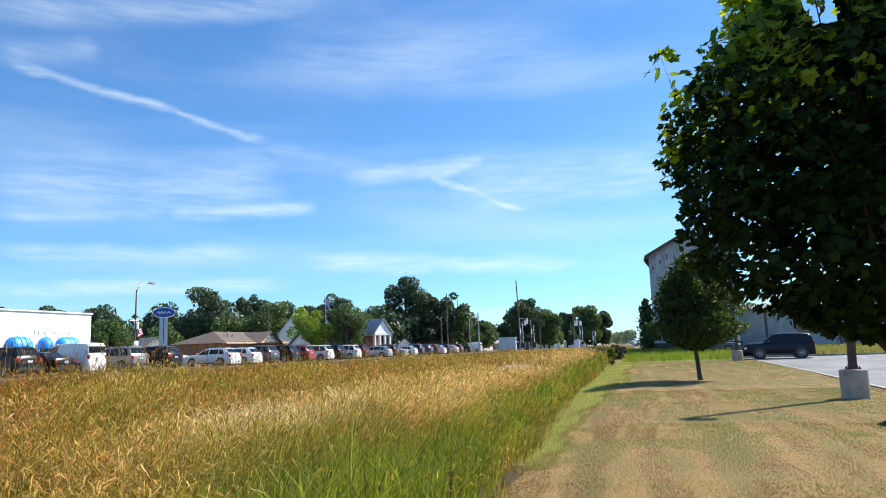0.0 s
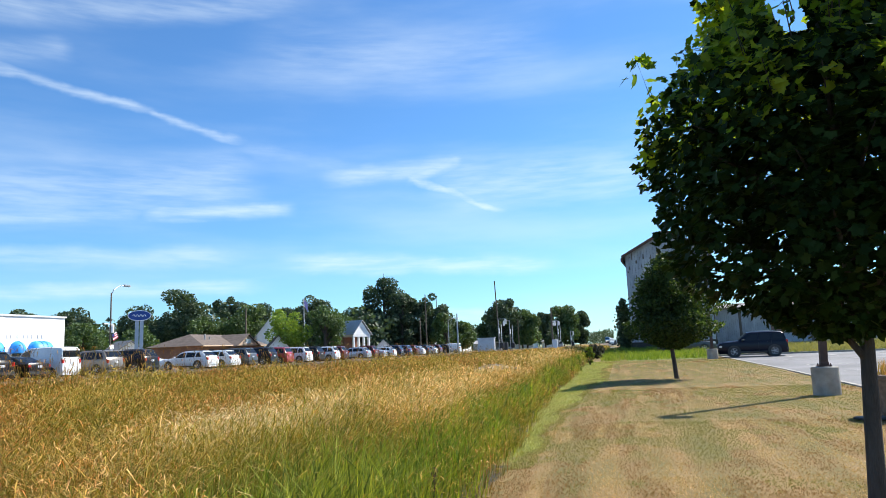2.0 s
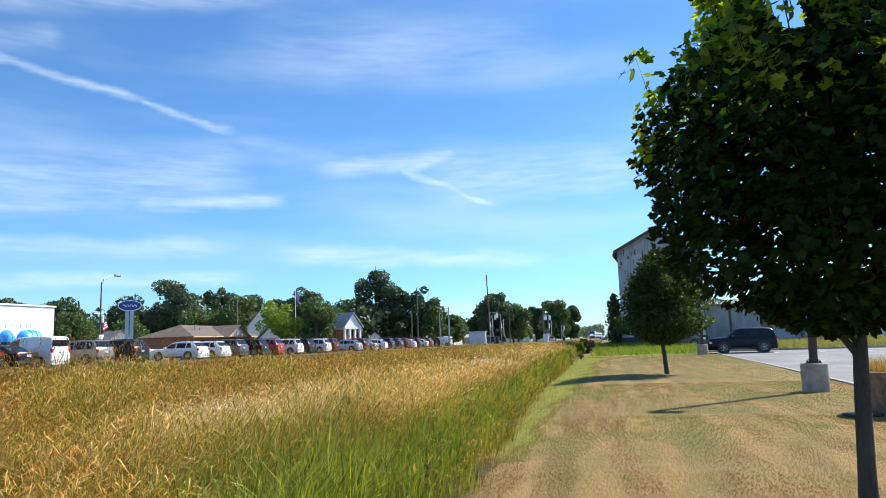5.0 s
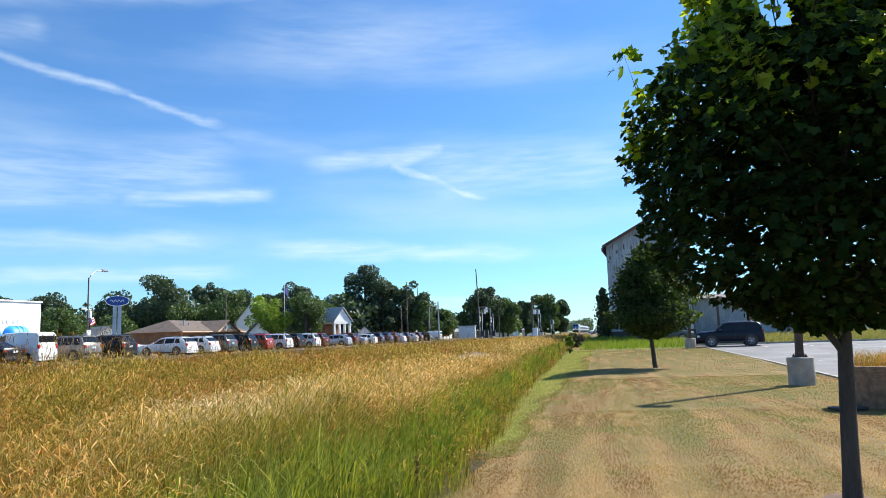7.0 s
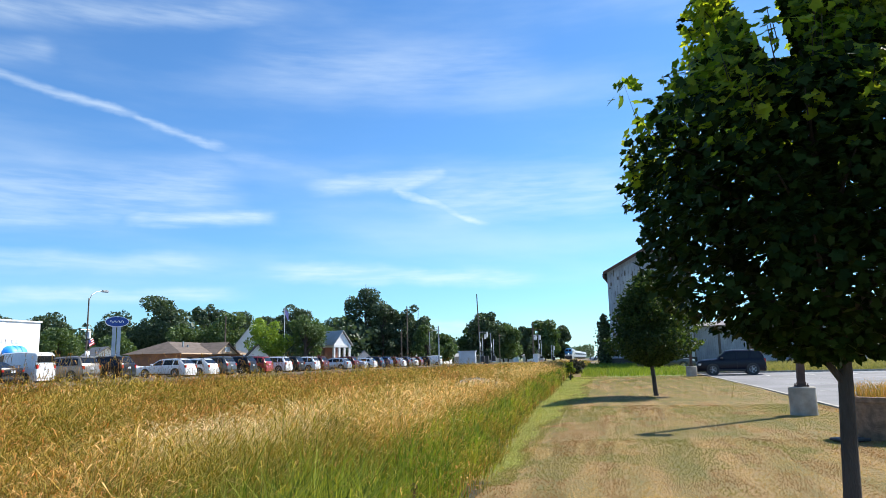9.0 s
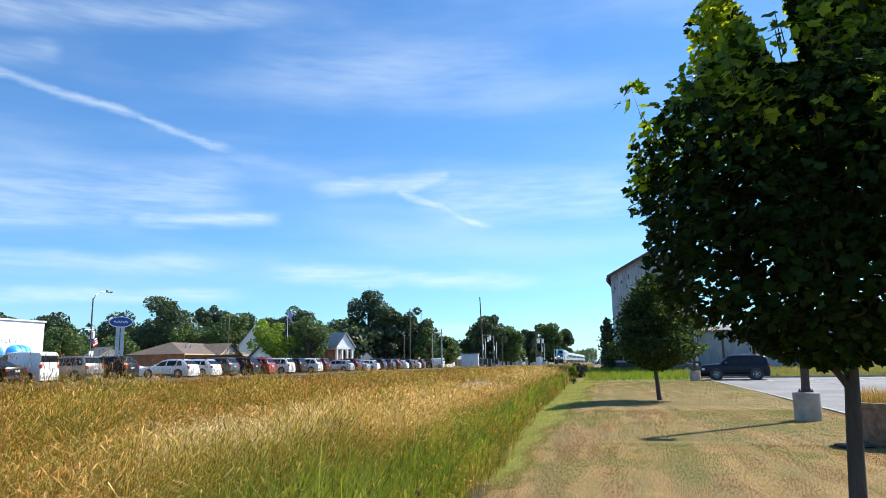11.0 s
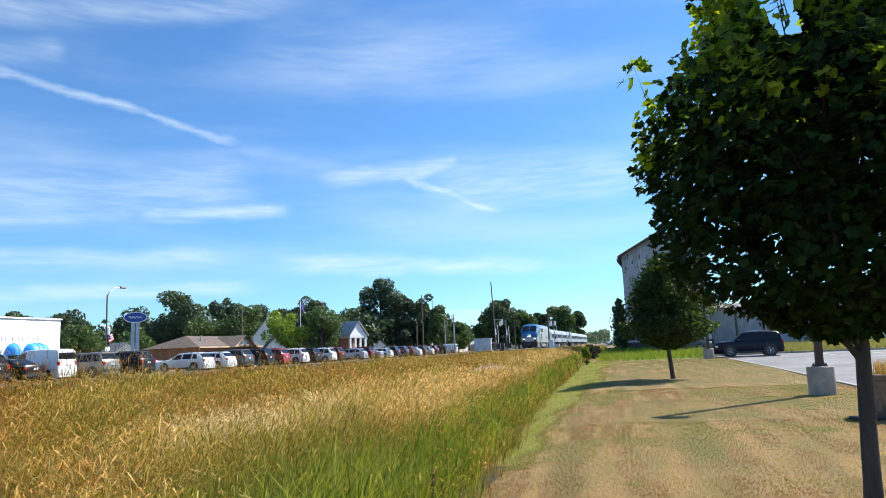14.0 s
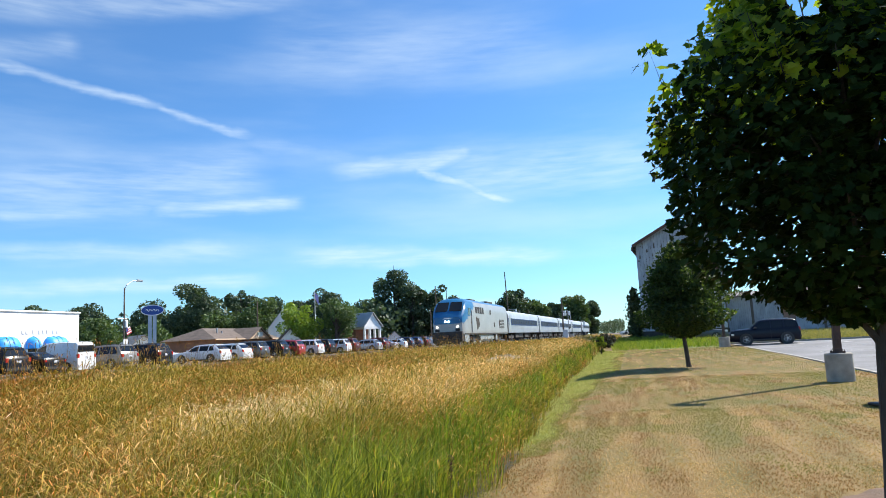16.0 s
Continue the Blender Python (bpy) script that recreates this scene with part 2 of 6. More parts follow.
M = dict(
    lawn=mat("mown_lawn", (0.265, 0.172, 0.075), (0.145, 0.120, 0.042), 0.95, 0, 1.0, 34, 0.7, stretch=(1.5, 0.28, 1), spec=0.2, lo=0.38, hi=0.62),
    lush=mat("lush_grass", (0.15, 0.20, 0.04), (0.20, 0.22, 0.065), 0.95, 0, 0.7, 20, 0.6),
    field_soil=mat("field_thatch", (0.07, 0.05, 0.02), (0.035, 0.032, 0.012), 0.97, 0, 0.6, 18, 0.6),
    far_field=mat("far_field", (0.26, 0.20, 0.08), (0.13, 0.14, 0.04), 0.97, 0, 0.02, 0.6, 0.3),
    ballast=mat("ballast", (0.20, 0.15, 0.12), (0.10, 0.08, 0.07), 0.95, 0, 1.2, 22, 1.0),
    lot_gravel=mat("dusty_lot_gravel", (0.13, 0.10, 0.07), (0.085, 0.07, 0.045), 0.95, 0, 0.5, 25, 0.6),
    gravel=mat("pale_gravel", (0.46, 0.42, 0.36), (0.30, 0.27, 0.22), 0.95, 0, 0.8, 25, 0.8),
    asphalt=mat("worn_asphalt", (0.20, 0.195, 0.20), (0.13, 0.128, 0.13), 0.85, 0, 0.35, 45, 0.4),
    concrete=mat("concrete", (0.40, 0.365, 0.31), (0.26, 0.235, 0.20), 0.9, 0, 3.0, 60, 0.35),
    pebble=mat("exposed_aggregate", (0.30, 0.20, 0.14), (0.17, 0.115, 0.08), 0.9, 0, 9.0, 55, 0.9),
    rust=mat("rusty_brown_paint", (0.10, 0.055, 0.04), (0.05, 0.03, 0.025), 0.75, 0, 5, 40, 0.3),
    steel=mat("galvanised_steel", (0.42, 0.43, 0.44), (0.32, 0.33, 0.34), 0.5, 0.5, 2, 30, 0.1),
    rail=mat("rail_steel", (0.16, 0.10, 0.07), (0.10, 0.06, 0.045), 0.6, 0.4, 3, 30, 0.2),
    tie=mat("creosoted_tie", (0.07, 0.05, 0.04), (0.11, 0.08, 0.06), 0.9, 0, 6, 40, 0.5, 0.2, "object"),
    wood_pole=mat("weathered_pole", (0.17, 0.13, 0.10), (0.10, 0.08, 0.06), 0.9, 0, 2, 30, 0.4, stretch=(4, 4, 0.4)),
    bark=mat("maple_bark", (0.085, 0.07, 0.058), (0.045, 0.036, 0.03), 0.95, 0, 4, 28, 1.0, stretch=(3, 3, 0.6)),
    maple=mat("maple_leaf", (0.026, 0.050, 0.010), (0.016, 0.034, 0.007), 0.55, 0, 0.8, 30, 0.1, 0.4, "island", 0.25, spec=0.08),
    # paler copy of the maple leaf: young growth, and sunlight painted into colour
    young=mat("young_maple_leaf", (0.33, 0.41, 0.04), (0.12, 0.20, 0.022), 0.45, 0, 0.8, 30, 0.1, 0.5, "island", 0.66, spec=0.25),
    pear=mat("glossy_leaf", (0.052, 0.090, 0.026), (0.032, 0.058, 0.018), 0.55, 0, 0.7, 20, 0.1, 0.5, "island", 0.45, spec=0.22),
    # leaf of the far trees, with bluish distance haze mixed into its colour
    hazy_dark_leaf=mat("dark_tree_leaf", (0.056, 0.094, 0.054), (0.074, 0.114, 0.060), 0.6, 0, 0.25, 8, 0.1, 0.4, "island", 0.22),
    mid_leaf=mat("green_tree_leaf", (0.070, 0.125, 0.045), (0.095, 0.150, 0.05), 0.6, 0, 0.25, 8, 0.1, 0.35, "island", 0.3),
    lime_leaf=mat("yellow_green_leaf", (0.24, 0.34, 0.045), (0.17, 0.27, 0.035), 0.6, 0, 0.25, 8, 0.1, 0.3, "island", 0.3),
    vine=mat("vine_leaf", (0.03, 0.05, 0.016), (0.05, 0.075, 0.02), 0.6, 0, 0.6, 8, 0.1, 0.4, "island", 0.2),
    purple_bush=mat("dark_bush_leaf", (0.06, 0.05, 0.03), (0.04, 0.045, 0.02), 0.7, 0, 0.6, 8, 0.1, 0.4, "island", 0.2),
    golden=mat("golden_grass", (0.54, 0.36, 0.11), (0.43, 0.27, 0.065), 0.85, 0, 0.35, 12, 0, 0.6, "island", 0.2, spec=0.2),
    brown=mat("brown_grass", (0.27, 0.145, 0.035), (0.18, 0.13, 0.025), 0.85, 0, 0.35, 12, 0, 0.65, "island", 0.2, spec=0.2),
    olive_seed=mat("olive_seed_head", (0.40, 0.29, 0.05), (0.27, 0.22, 0.034), 0.85, 0, 0.35, 12, 0, 0.6, "island", 0.2, spec=0.2),
    golden_seed=mat("golden_seed_head", (0.66, 0.46, 0.18), (0.54, 0.36, 0.11), 0.85, 0, 0.35, 12, 0, 0.5, "island", 0.2, spec=0.2),
    seed=mat("ripe_seed_head", (0.47, 0.265, 0.062), (0.33, 0.175, 0.032), 0.85, 0, 0.35, 12, 0, 0.7, "island", 0.2, spec=0.2),
    straw=mat("bleached_straw", (0.68, 0.54, 0.30), (0.54, 0.41, 0.20), 0.85, 0, 0.35, 12, 0, 0.45, "island", 0.2, spec=0.2),
    green=mat("green_grass", (0.13, 0.21, 0.026), (0.24, 0.28, 0.05), 0.75, 0, 0.5, 12, 0, 0.65, "island", 0.36, spec=0.2),
    olive=mat("olive_grass", (0.18, 0.20, 0.026), (0.25, 0.22, 0.036), 0.85, 0, 0.5, 12, 0, 0.6, "island", 0.25, spec=0.2),
    lush_blade=mat("lush_bank_blade", (0.33, 0.37, 0.12), (0.42, 0.42, 0.17), 0.85, 0, 0.6, 12, 0, 0.3, "island", 0.35),
    dry_blade=mat("dry_lawn_blade", (0.38, 0.225, 0.098), (0.28, 0.165, 0.07), 0.9, 0, 0.6, 12, 0, 0.3, "island", 0.25),
    straw_blade=mat("bleached_lawn_blade", (0.62, 0.45, 0.235), (0.50, 0.345, 0.165), 0.9, 0, 0.6, 12, 0, 0.3, "island", 0.25),
    green_blade=mat("lawn_blade", (0.22, 0.225, 0.06), (0.30, 0.265, 0.09), 0.85, 0, 0.6, 12, 0, 0.3, "island", 0.3),
    rough_green=mat("rough_green_grass", (0.15, 0.23, 0.035), (0.22, 0.28, 0.05), 0.8, 0, 0.5, 12, 0, 0.4, "island", 0.4, spec=0.2),
    dry_rough=mat("dry_rough_grass", (0.38, 0.33, 0.15), (0.28, 0.27, 0.10), 0.85, 0, 0.5, 12, 0, 0.4, "island", 0.25, spec=0.2),
    weed=mat("dock_seed_head", (0.09, 0.045, 0.03), (0.13, 0.06, 0.035), 0.9, 0, 5, 30, 0, 0.3, "island"),
    barn=mat("flaking_grey_siding", (0.40, 0.435, 0.49), (0.30, 0.33, 0.38), 0.85, 0, 0.9, 6, 0.3, stretch=(1, 1, 0.4), lo=0.42, hi=0.58),
    barn_bare=mat("bare_weathered_board", (0.15, 0.13, 0.12), (0.09, 0.08, 0.07), 0.9, 0, 2, 20, 0.4),
    barn_roof=mat("old_metal_roof", (0.20, 0.17, 0.16), (0.13, 0.11, 0.10), 0.6, 0.3, 0.8, 6, 0.2),
    fascia=mat("red_brown_fascia", (0.13, 0.07, 0.055), (0.08, 0.05, 0.04), 0.8),
    dark_void=mat("dark_opening", (0.02, 0.02, 0.022), (0.03, 0.03, 0.03), 0.7),
    white_wall=mat("white_stucco", (0.86, 0.86, 0.86), (0.80, 0.80, 0.80), 0.7, 0, 0.5, 20, 0.1),
    white=mat("white_paint", (0.80, 0.80, 0.79), (0.72, 0.72, 0.71), 0.55, 0, 1, 20, 0.05),
    awning=mat("bright_blue_awning", (0.03, 0.34, 0.80), (0.02, 0.28, 0.72), 0.5, 0, 1.2, 12, 0.1),
    shingle=mat("brown_shingles", (0.155, 0.12, 0.098), (0.11, 0.085, 0.07), 0.9, 0, 1.2, 9, 0.5, stretch=(1, 1, 3)),
    grey_shingle=mat("grey_shingles", (0.24, 0.24, 0.24), (0.17, 0.17, 0.17), 0.9, 0, 1.2, 9, 0.5, stretch=(1, 1, 3)),
    pale_roof=mat("pale_grey_roof", (0.46, 0.46, 0.45), (0.36, 0.36, 0.36), 0.8, 0, 0.7, 8, 0.3),
    brick=mat("red_brick", (0.30, 0.14, 0.09), (0.20, 0.10, 0.07), 0.9, 0, 0.9, 12, 0.4),
    tan_board=mat("tan_gable_board", (0.58, 0.42, 0.30), (0.50, 0.36, 0.26), 0.8),
    window=glass_mat("window_glass", (0.012, 0.015, 0.02), 0.3),
    car_glass=glass_mat("tinted_car_glass", (0.012, 0.014, 0.016), 0.05),
    rubber=mat("tyre_rubber", (0.025, 0.025, 0.025), (0.04, 0.04, 0.04), 0.85, 0, 4, 30, 0.1),
    black_trim=mat("black_plastic", (0.025, 0.025, 0.027), (0.035, 0.035, 0.035), 0.6, 0, 4, 30, 0.05),
    alloy=mat("alloy_wheel", (0.62, 0.62, 0.63), (0.5, 0.5, 0.51), 0.35, 0.8, 3, 20, 0),
    tail_red=mat("tail_lamp_red", (0.50, 0.02, 0.015), (0.42, 0.02, 0.012), 0.2, 0, 3, 20, 0),
    lamp_clear=mat("clear_lamp", (0.75, 0.76, 0.78), (0.6, 0.6, 0.62), 0.15, 0, 3, 20, 0),
    plate=mat("number_plate", (0.6, 0.6, 0.62), (0.5, 0.5, 0.52), 0.5),
    sign_blue=mat("sign_blue", (0.012, 0.06, 0.30), (0.01, 0.05, 0.25), 0.3, 0, 2, 10, 0),
    sign_white=mat("sign_white", (0.8, 0.82, 0.85), (0.7, 0.72, 0.75), 0.4),
    post_grey=mat("grey_blue_post", (0.42, 0.48, 0.56), (0.34, 0.40, 0.48), 0.5, 0.2),
    flag_red=mat("flag_red", (0.45, 0.03, 0.04), None, 0.8),
    flag_white=mat("flag_white", (0.75, 0.75, 0.75), None, 0.8),
    flag_blue=mat("flag_blue", (0.02, 0.03, 0.15), None, 0.8),
    letter_grey=mat("pale_grey_letter", (0.66, 0.66, 0.68), (0.60, 0.60, 0.62), 0.6),
    cabinet=mat("silver_cabinet", (0.56, 0.59, 0.63), (0.48, 0.51, 0.55), 0.5, 0.3, 1, 10, 0.05),
    loco_silver=mat("loco_silver_grey", (0.37, 0.38, 0.38), (0.32, 0.33, 0.33), 0.4, 0.25, 0.6, 8, 0.02),
    loco_blue=mat("loco_blue", (0.012, 0.15, 0.33), (0.010, 0.12, 0.28), 0.4, 0.0, 0.6, 8, 0.02),
    loco_dark=mat("underframe_black", (0.03, 0.028, 0.027), (0.055, 0.048, 0.042), 0.8, 0, 2, 14, 0.3),
    coach_steel=mat("fluted_stainless", (0.40, 0.43, 0.47), (0.33, 0.36, 0.40), 0.45, 0.2, 0.5, 6, 0.05),
    coach_blue=mat("coach_blue_band", (0.02, 0.05, 0.14), (0.016, 0.04, 0.11), 0.6, spec=0.2),
    coach_glass=mat("dark_coach_glass", (0.012, 0.017, 0.028), (0.02, 0.026, 0.04), 0.5, 0, 1, 8, 0, spec=0.12),
    headlight=mat("lit_headlight", (1.0, 0.93, 0.80), (1.0, 0.93, 0.80), 0.3, 0, 1, 1, 0, emit=4.0),
    line_paint=mat("worn_line_paint", (0.62, 0.60, 0.55), (0.40, 0.39, 0.36), 0.85, 0, 3, 30, 0.1),
    dirt=mat("bare_mulch", (0.17, 0.10, 0.065), (0.11, 0.07, 0.045), 0.95, 0, 4, 30, 0.6),
)
CAR_PAINTS = dict(
    black=paint("black_car_paint", (0.006, 0.006, 0.008)), navy=paint("navy_car_paint", (0.016, 0.028, 0.065), 0.2),
    slate=paint("slate_blue_car_paint", (0.005, 0.007, 0.018), 0.0, 0.30), white=paint("white_car_paint", (0.78, 0.78, 0.78)),
    silver=paint("silver_car_paint", (0.50, 0.53, 0.58), 0.4), tan=paint("tan_car_paint", (0.27, 0.24, 0.20), 0.4),
    grey=paint("grey_car_paint", (0.10, 0.105, 0.11), 0.4), red=paint("red_car_paint", (0.40, 0.015, 0.02)),
    maroon=paint("maroon_car_paint", (0.09, 0.012, 0.018)), blue=paint("blue_car_paint", (0.02, 0.05, 0.14), 0.2))

# ---------------------------------------------------------------- mesh helpers


def box(bm, x0, x1, y0, y1, z0, z1, m=None):
    vs = [Vector((x, y, z)) for z in (z0, z1) for y in (y0, y1) for x in (x0, x1)]
    vs = [bm.verts.new(m @ v if m else v) for v in vs]
    for f in ((0, 2, 3, 1), (4, 5, 7, 6), (0, 1, 5, 4), (2, 6, 7, 3), (0, 4, 6, 2), (1, 3, 7, 5)):
        bm.faces.new([vs[i] for i in f])
    return bm


def tube(bm, pts, radii, seg=8, caps=True):
    """A tapered tube along a line of points."""
    pts = [Vector(p) for p in pts]
    rings = []
    for i, p in enumerate(pts):
        d = (pts[min(i + 1, len(pts) - 1)] - pts[max(i - 1, 0)]).normalized()
        a = d.orthogonal().normalized() if abs(d.z) < 0.9 else Vector((1, 0, 0)).cross(d).normalized()
        b = d.cross(a)
        rings.append([bm.verts.new(p + float(radii[i]) * (math.cos(2 * math.pi * k / seg) * a + math.sin(2 * math.pi * k / seg) * b)) for k in range(seg)])
    for r0, r1 in zip(rings, rings[1:]):
        for k in range(seg):
            bm.faces.new((r0[k], r0[(k + 1) % seg], r1[(k + 1) % seg], r1[k]))
    if caps:
        bm.faces.new(rings[0][::-1]), bm.faces.new(rings[-1])
    return bm


def lathe(bm, prof, seg=28, c=(0, 0)):
    """A turned form from (radius, height) pairs, closed below and above."""
    rings = [[bm.verts.new((c[0] + r * math.cos(2 * math.pi * k / seg), c[1] + r * math.sin(2 * math.pi * k / seg), z)) for k in range(seg)] for r, z in prof]
    for r0, r1 in zip(rings, rings[1:]):
        for k in range(seg):
            bm.faces.new((r0[k], r0[(k + 1) % seg], r1[(k + 1) % seg], r1[k]))
    bm.faces.new(rings[0][::-1]), bm.faces.new(rings[-1])
    return bm


def prism(bm, poly, y0, y1, m=None):
    """An outline in x and z drawn out from y0 to y1."""
    a = [bm.verts.new((m @ Vector((x, y0, z))) if m else (x, y0, z)) for x, z in poly]
    b = [bm.verts.new((m @ Vector((x, y1, z))) if m else (x, y1, z)) for x, z in poly]
    bm.faces.new(a), bm.faces.new(b[::-1])
    for i in range(len(poly)):
        j = (i + 1) % len(poly)
        bm.faces.new((a[j], a[i], b[i], b[j]))
    return bm


def loft(bm, rings):
    vs = [[bm.verts.new(p) for p in r] for r in rings]
    n = len(vs[0])
    for r0, r1 in zip(vs, vs[1:]):
        for k in range(n):
            bm.faces.new((r0[k], r0[(k + 1) % n], r1[(k + 1) % n], r1[k]))
    bm.faces.new(vs[0][::-1]), bm.faces.new(vs[-1])
    return bm


def quad(bm, *pts):
    bm.faces.new([bm.verts.new(p) for p in pts])
    return bm


def slab(bm, pts, push):
    """A thin solid panel: pts moved out by push."""
    push = Vector(push)
    a = [bm.verts.new(Vector(p)) for p in pts]
    b = [bm.verts.new(Vector(p) + push) for p in pts]
    n = len(a)
    bm.faces.new(a[::-1]), bm.faces.new(b)
    for i in range(n):
        bm.faces.new((a[i], a[(i + 1) % n], b[(i + 1) % n], b[i]))
    return bm


def mesh_of(name, bm, material, smooth=0.0):
    bmesh.ops.recalc_face_normals(bm, faces=bm.faces)
    me = bpy.data.meshes.new(name)
    bm.to_mesh(me)
    bm.free()
    me.materials.append(material)
    if smooth:
        me.shade_smooth()
        me.set_sharp_from_angle(angle=radians(smooth))
    return me


def part(name, bm, material, parent, label="", smooth=0.0):
    ob = new(name, mesh_of(name, bm, material, smooth))
    ob.parent = parent
    return tagged(ob, label)


def share(ob, parent, m):
    """Another part on the same mesh."""
    o = new(ob.name.split(".")[0], ob.data)
    o.parent, o.matrix_basis = parent, m
    return o


def thing(name, label, category, m=None, group="", kind=""):
    ob = new(name)
    if m:
        ob.matrix_basis = m
    return tagged(ob, label, category, group, kind)


def bmn():
    return bmesh.new()


def tri_mesh(name, V, T, material, tips=None, blade=6):
    """Triangles from arrays; tips, a second material, goes to the last two of every blade's triangles."""
    me = bpy.data.meshes.new(name)
    V, T = np.asarray(V, np.float32).reshape(-1, 3), np.asarray(T, np.int32).reshape(-1, 3)
    me.vertices.add(len(V)), me.loops.add(T.size), me.polygons.add(len(T))
    me.vertices.foreach_set("co", V.ravel())
    me.loops.foreach_set("vertex_index", T.ravel())
    me.polygons.foreach_set("loop_start", np.arange(0, T.size, 3, dtype=np.int32))
    me.update(calc_edges=True)
    me.materials.append(material)
    if tips:
        me.materials.append(tips)
        me.polygons.foreach_set("material_index", (np.arange(len(T)) % blade >= blade - 2).astype(np.int32))
    return me


# ---------------------------------------------------------------- the ground
RAIL_X, RAIL_Z = -17.0, 1.12
LOT_Z = 0.8


def edge_x(y):
    """Where the mown lawn meets the tall grass."""
    return np.interp(y, [-60, 0, 7.6, 10.9, 17.3, 26, 50, 90, 140, 400], [-1.2, -1.5, -1.75, -2.04, -2.5, -3.05, -3.4, -3.1, -4.0, -6.0])


def height(x, y):
    x, y = np.asarray(x, float), np.asarray(y, float)
    far = np.interp(y, [34, 56, 72, 120, 200], [0.0, 0.20, 0.66, 0.85, 0.9])
    u = edge_x(y) - x                       # metres into the field
    deep = np.interp(y, [30, 70], [1.0, 0.25])
    field = np.interp(u, [0, 0.6, 2.2, 4.0, 7.0, 10.5, 12.3, 16.5, 19.0, 22.0], [0, -0.12, -0.42, -0.25, 0.12, 0.62, 0.86, 0.86, LOT_Z, LOT_Z])
    low = np.interp(u, [0, 8, 12.3, 22], [0, 0.35, 0.86, LOT_Z])
    z = np.where(u > 0, np.maximum(field * deep + low * (1 - deep), np.where(u < 12, field * deep + low * (1 - deep), 0)), 0.0)
    z = np.where(u > 0, np.maximum(z, far * np.clip(1 - u / 14, 0, 1) + z * np.clip(u / 14, 0, 1)), far)
    # the lawn rolls over into the ditch
    roll = -0.24 * np.interp(y, [6, 14, 38, 50], [0, 1, 1, 0])
    z = z + roll * np.where(u > 0, np.clip(1 - u / 1.6, 0, 1), np.clip((2.6 + u) / 2.6, 0, 1) ** 2)
    # bed of the track
    bed = np.clip((3.4 - np.abs(x - RAIL_X)) / 1.1, 0, 1)
    return z * (1 - bed) + 0.93 * bed


def region(x, y):
    if abs(x - RAIL_X) < 3.0:
        return 3
    if 109 < y < 117 and -60 < x < 60:
        return 5
    if x < -21:
        return 4 if x > -50 and y < 170 else 6
    if x < edge_x(y):
        return 2
    if y > 160:
        return 6
    if (y > 57 and x > -0.5) or (y > 54 and -0.5 < x < 6):
        return 1
    return 0


def build_ground():
    xs = np.concatenate([[-3000, -1500, -700, -350, -200, -140, -100, -80, -65], np.arange(-56, -34, 2.0), np.arange(-34, -21, 1.0), np.arange(-21, -1, 0.4),
                         np.arange(-1, 12, 0.5), np.arange(12, 40, 3.0), [48, 60, 80, 120, 200, 400, 900, 1800, 3000]])
    ys = np.concatenate([[-1500, -500, -200, -100, -60, -30, -15], np.arange(-8, 40, 0.5), np.arange(40, 125, 1.0), np.arange(126, 170, 4.0), [180, 200, 240, 300, 400, 550, 800, 1200, 2000, 3500, 4600]])
    X, Y = np.meshgrid(xs, ys)
    Z = height(X, Y)
    nx = len(xs)
    lumps = np.array([noise.noise(Vector((x * 0.6, y * 0.6, 0))) * 0.03 for x, y in zip(X.ravel(), Y.ravel())]).reshape(X.shape)
    near = (X < edge_x(Y) - .6) & (X > -30) & (Y < 125) & (np.abs(X - RAIL_X) > 4)
    V = np.stack([X, Y, Z + np.where(near, lumps, 0)], -1).reshape(-1, 3)
    faces, mi = [], []
    for j in range(len(ys) - 1):
        for i in range(nx - 1):
            a = j * nx + i
            faces.append((a, a + 1, a + nx + 1, a + nx))
            mi.append(region((xs[i] + xs[i + 1]) / 2, (ys[j] + ys[j + 1]) / 2))
    me = bpy.data.meshes.new("ground")
    me.from_pydata([tuple(v) for v in V], [], faces)
    for k in ("lawn", "lush", "field_soil", "ballast", "lot_gravel", "asphalt", "far_field"):
        me.materials.append(M[k])
    me.polygons.foreach_set("material_index", np.array(mi, np.int32))
    me.shade_smooth()
    return tagged(new("ground", me), "level land with mown lawn, ditch, tall grass and track bed", "ground", kind="structure")


build_ground()


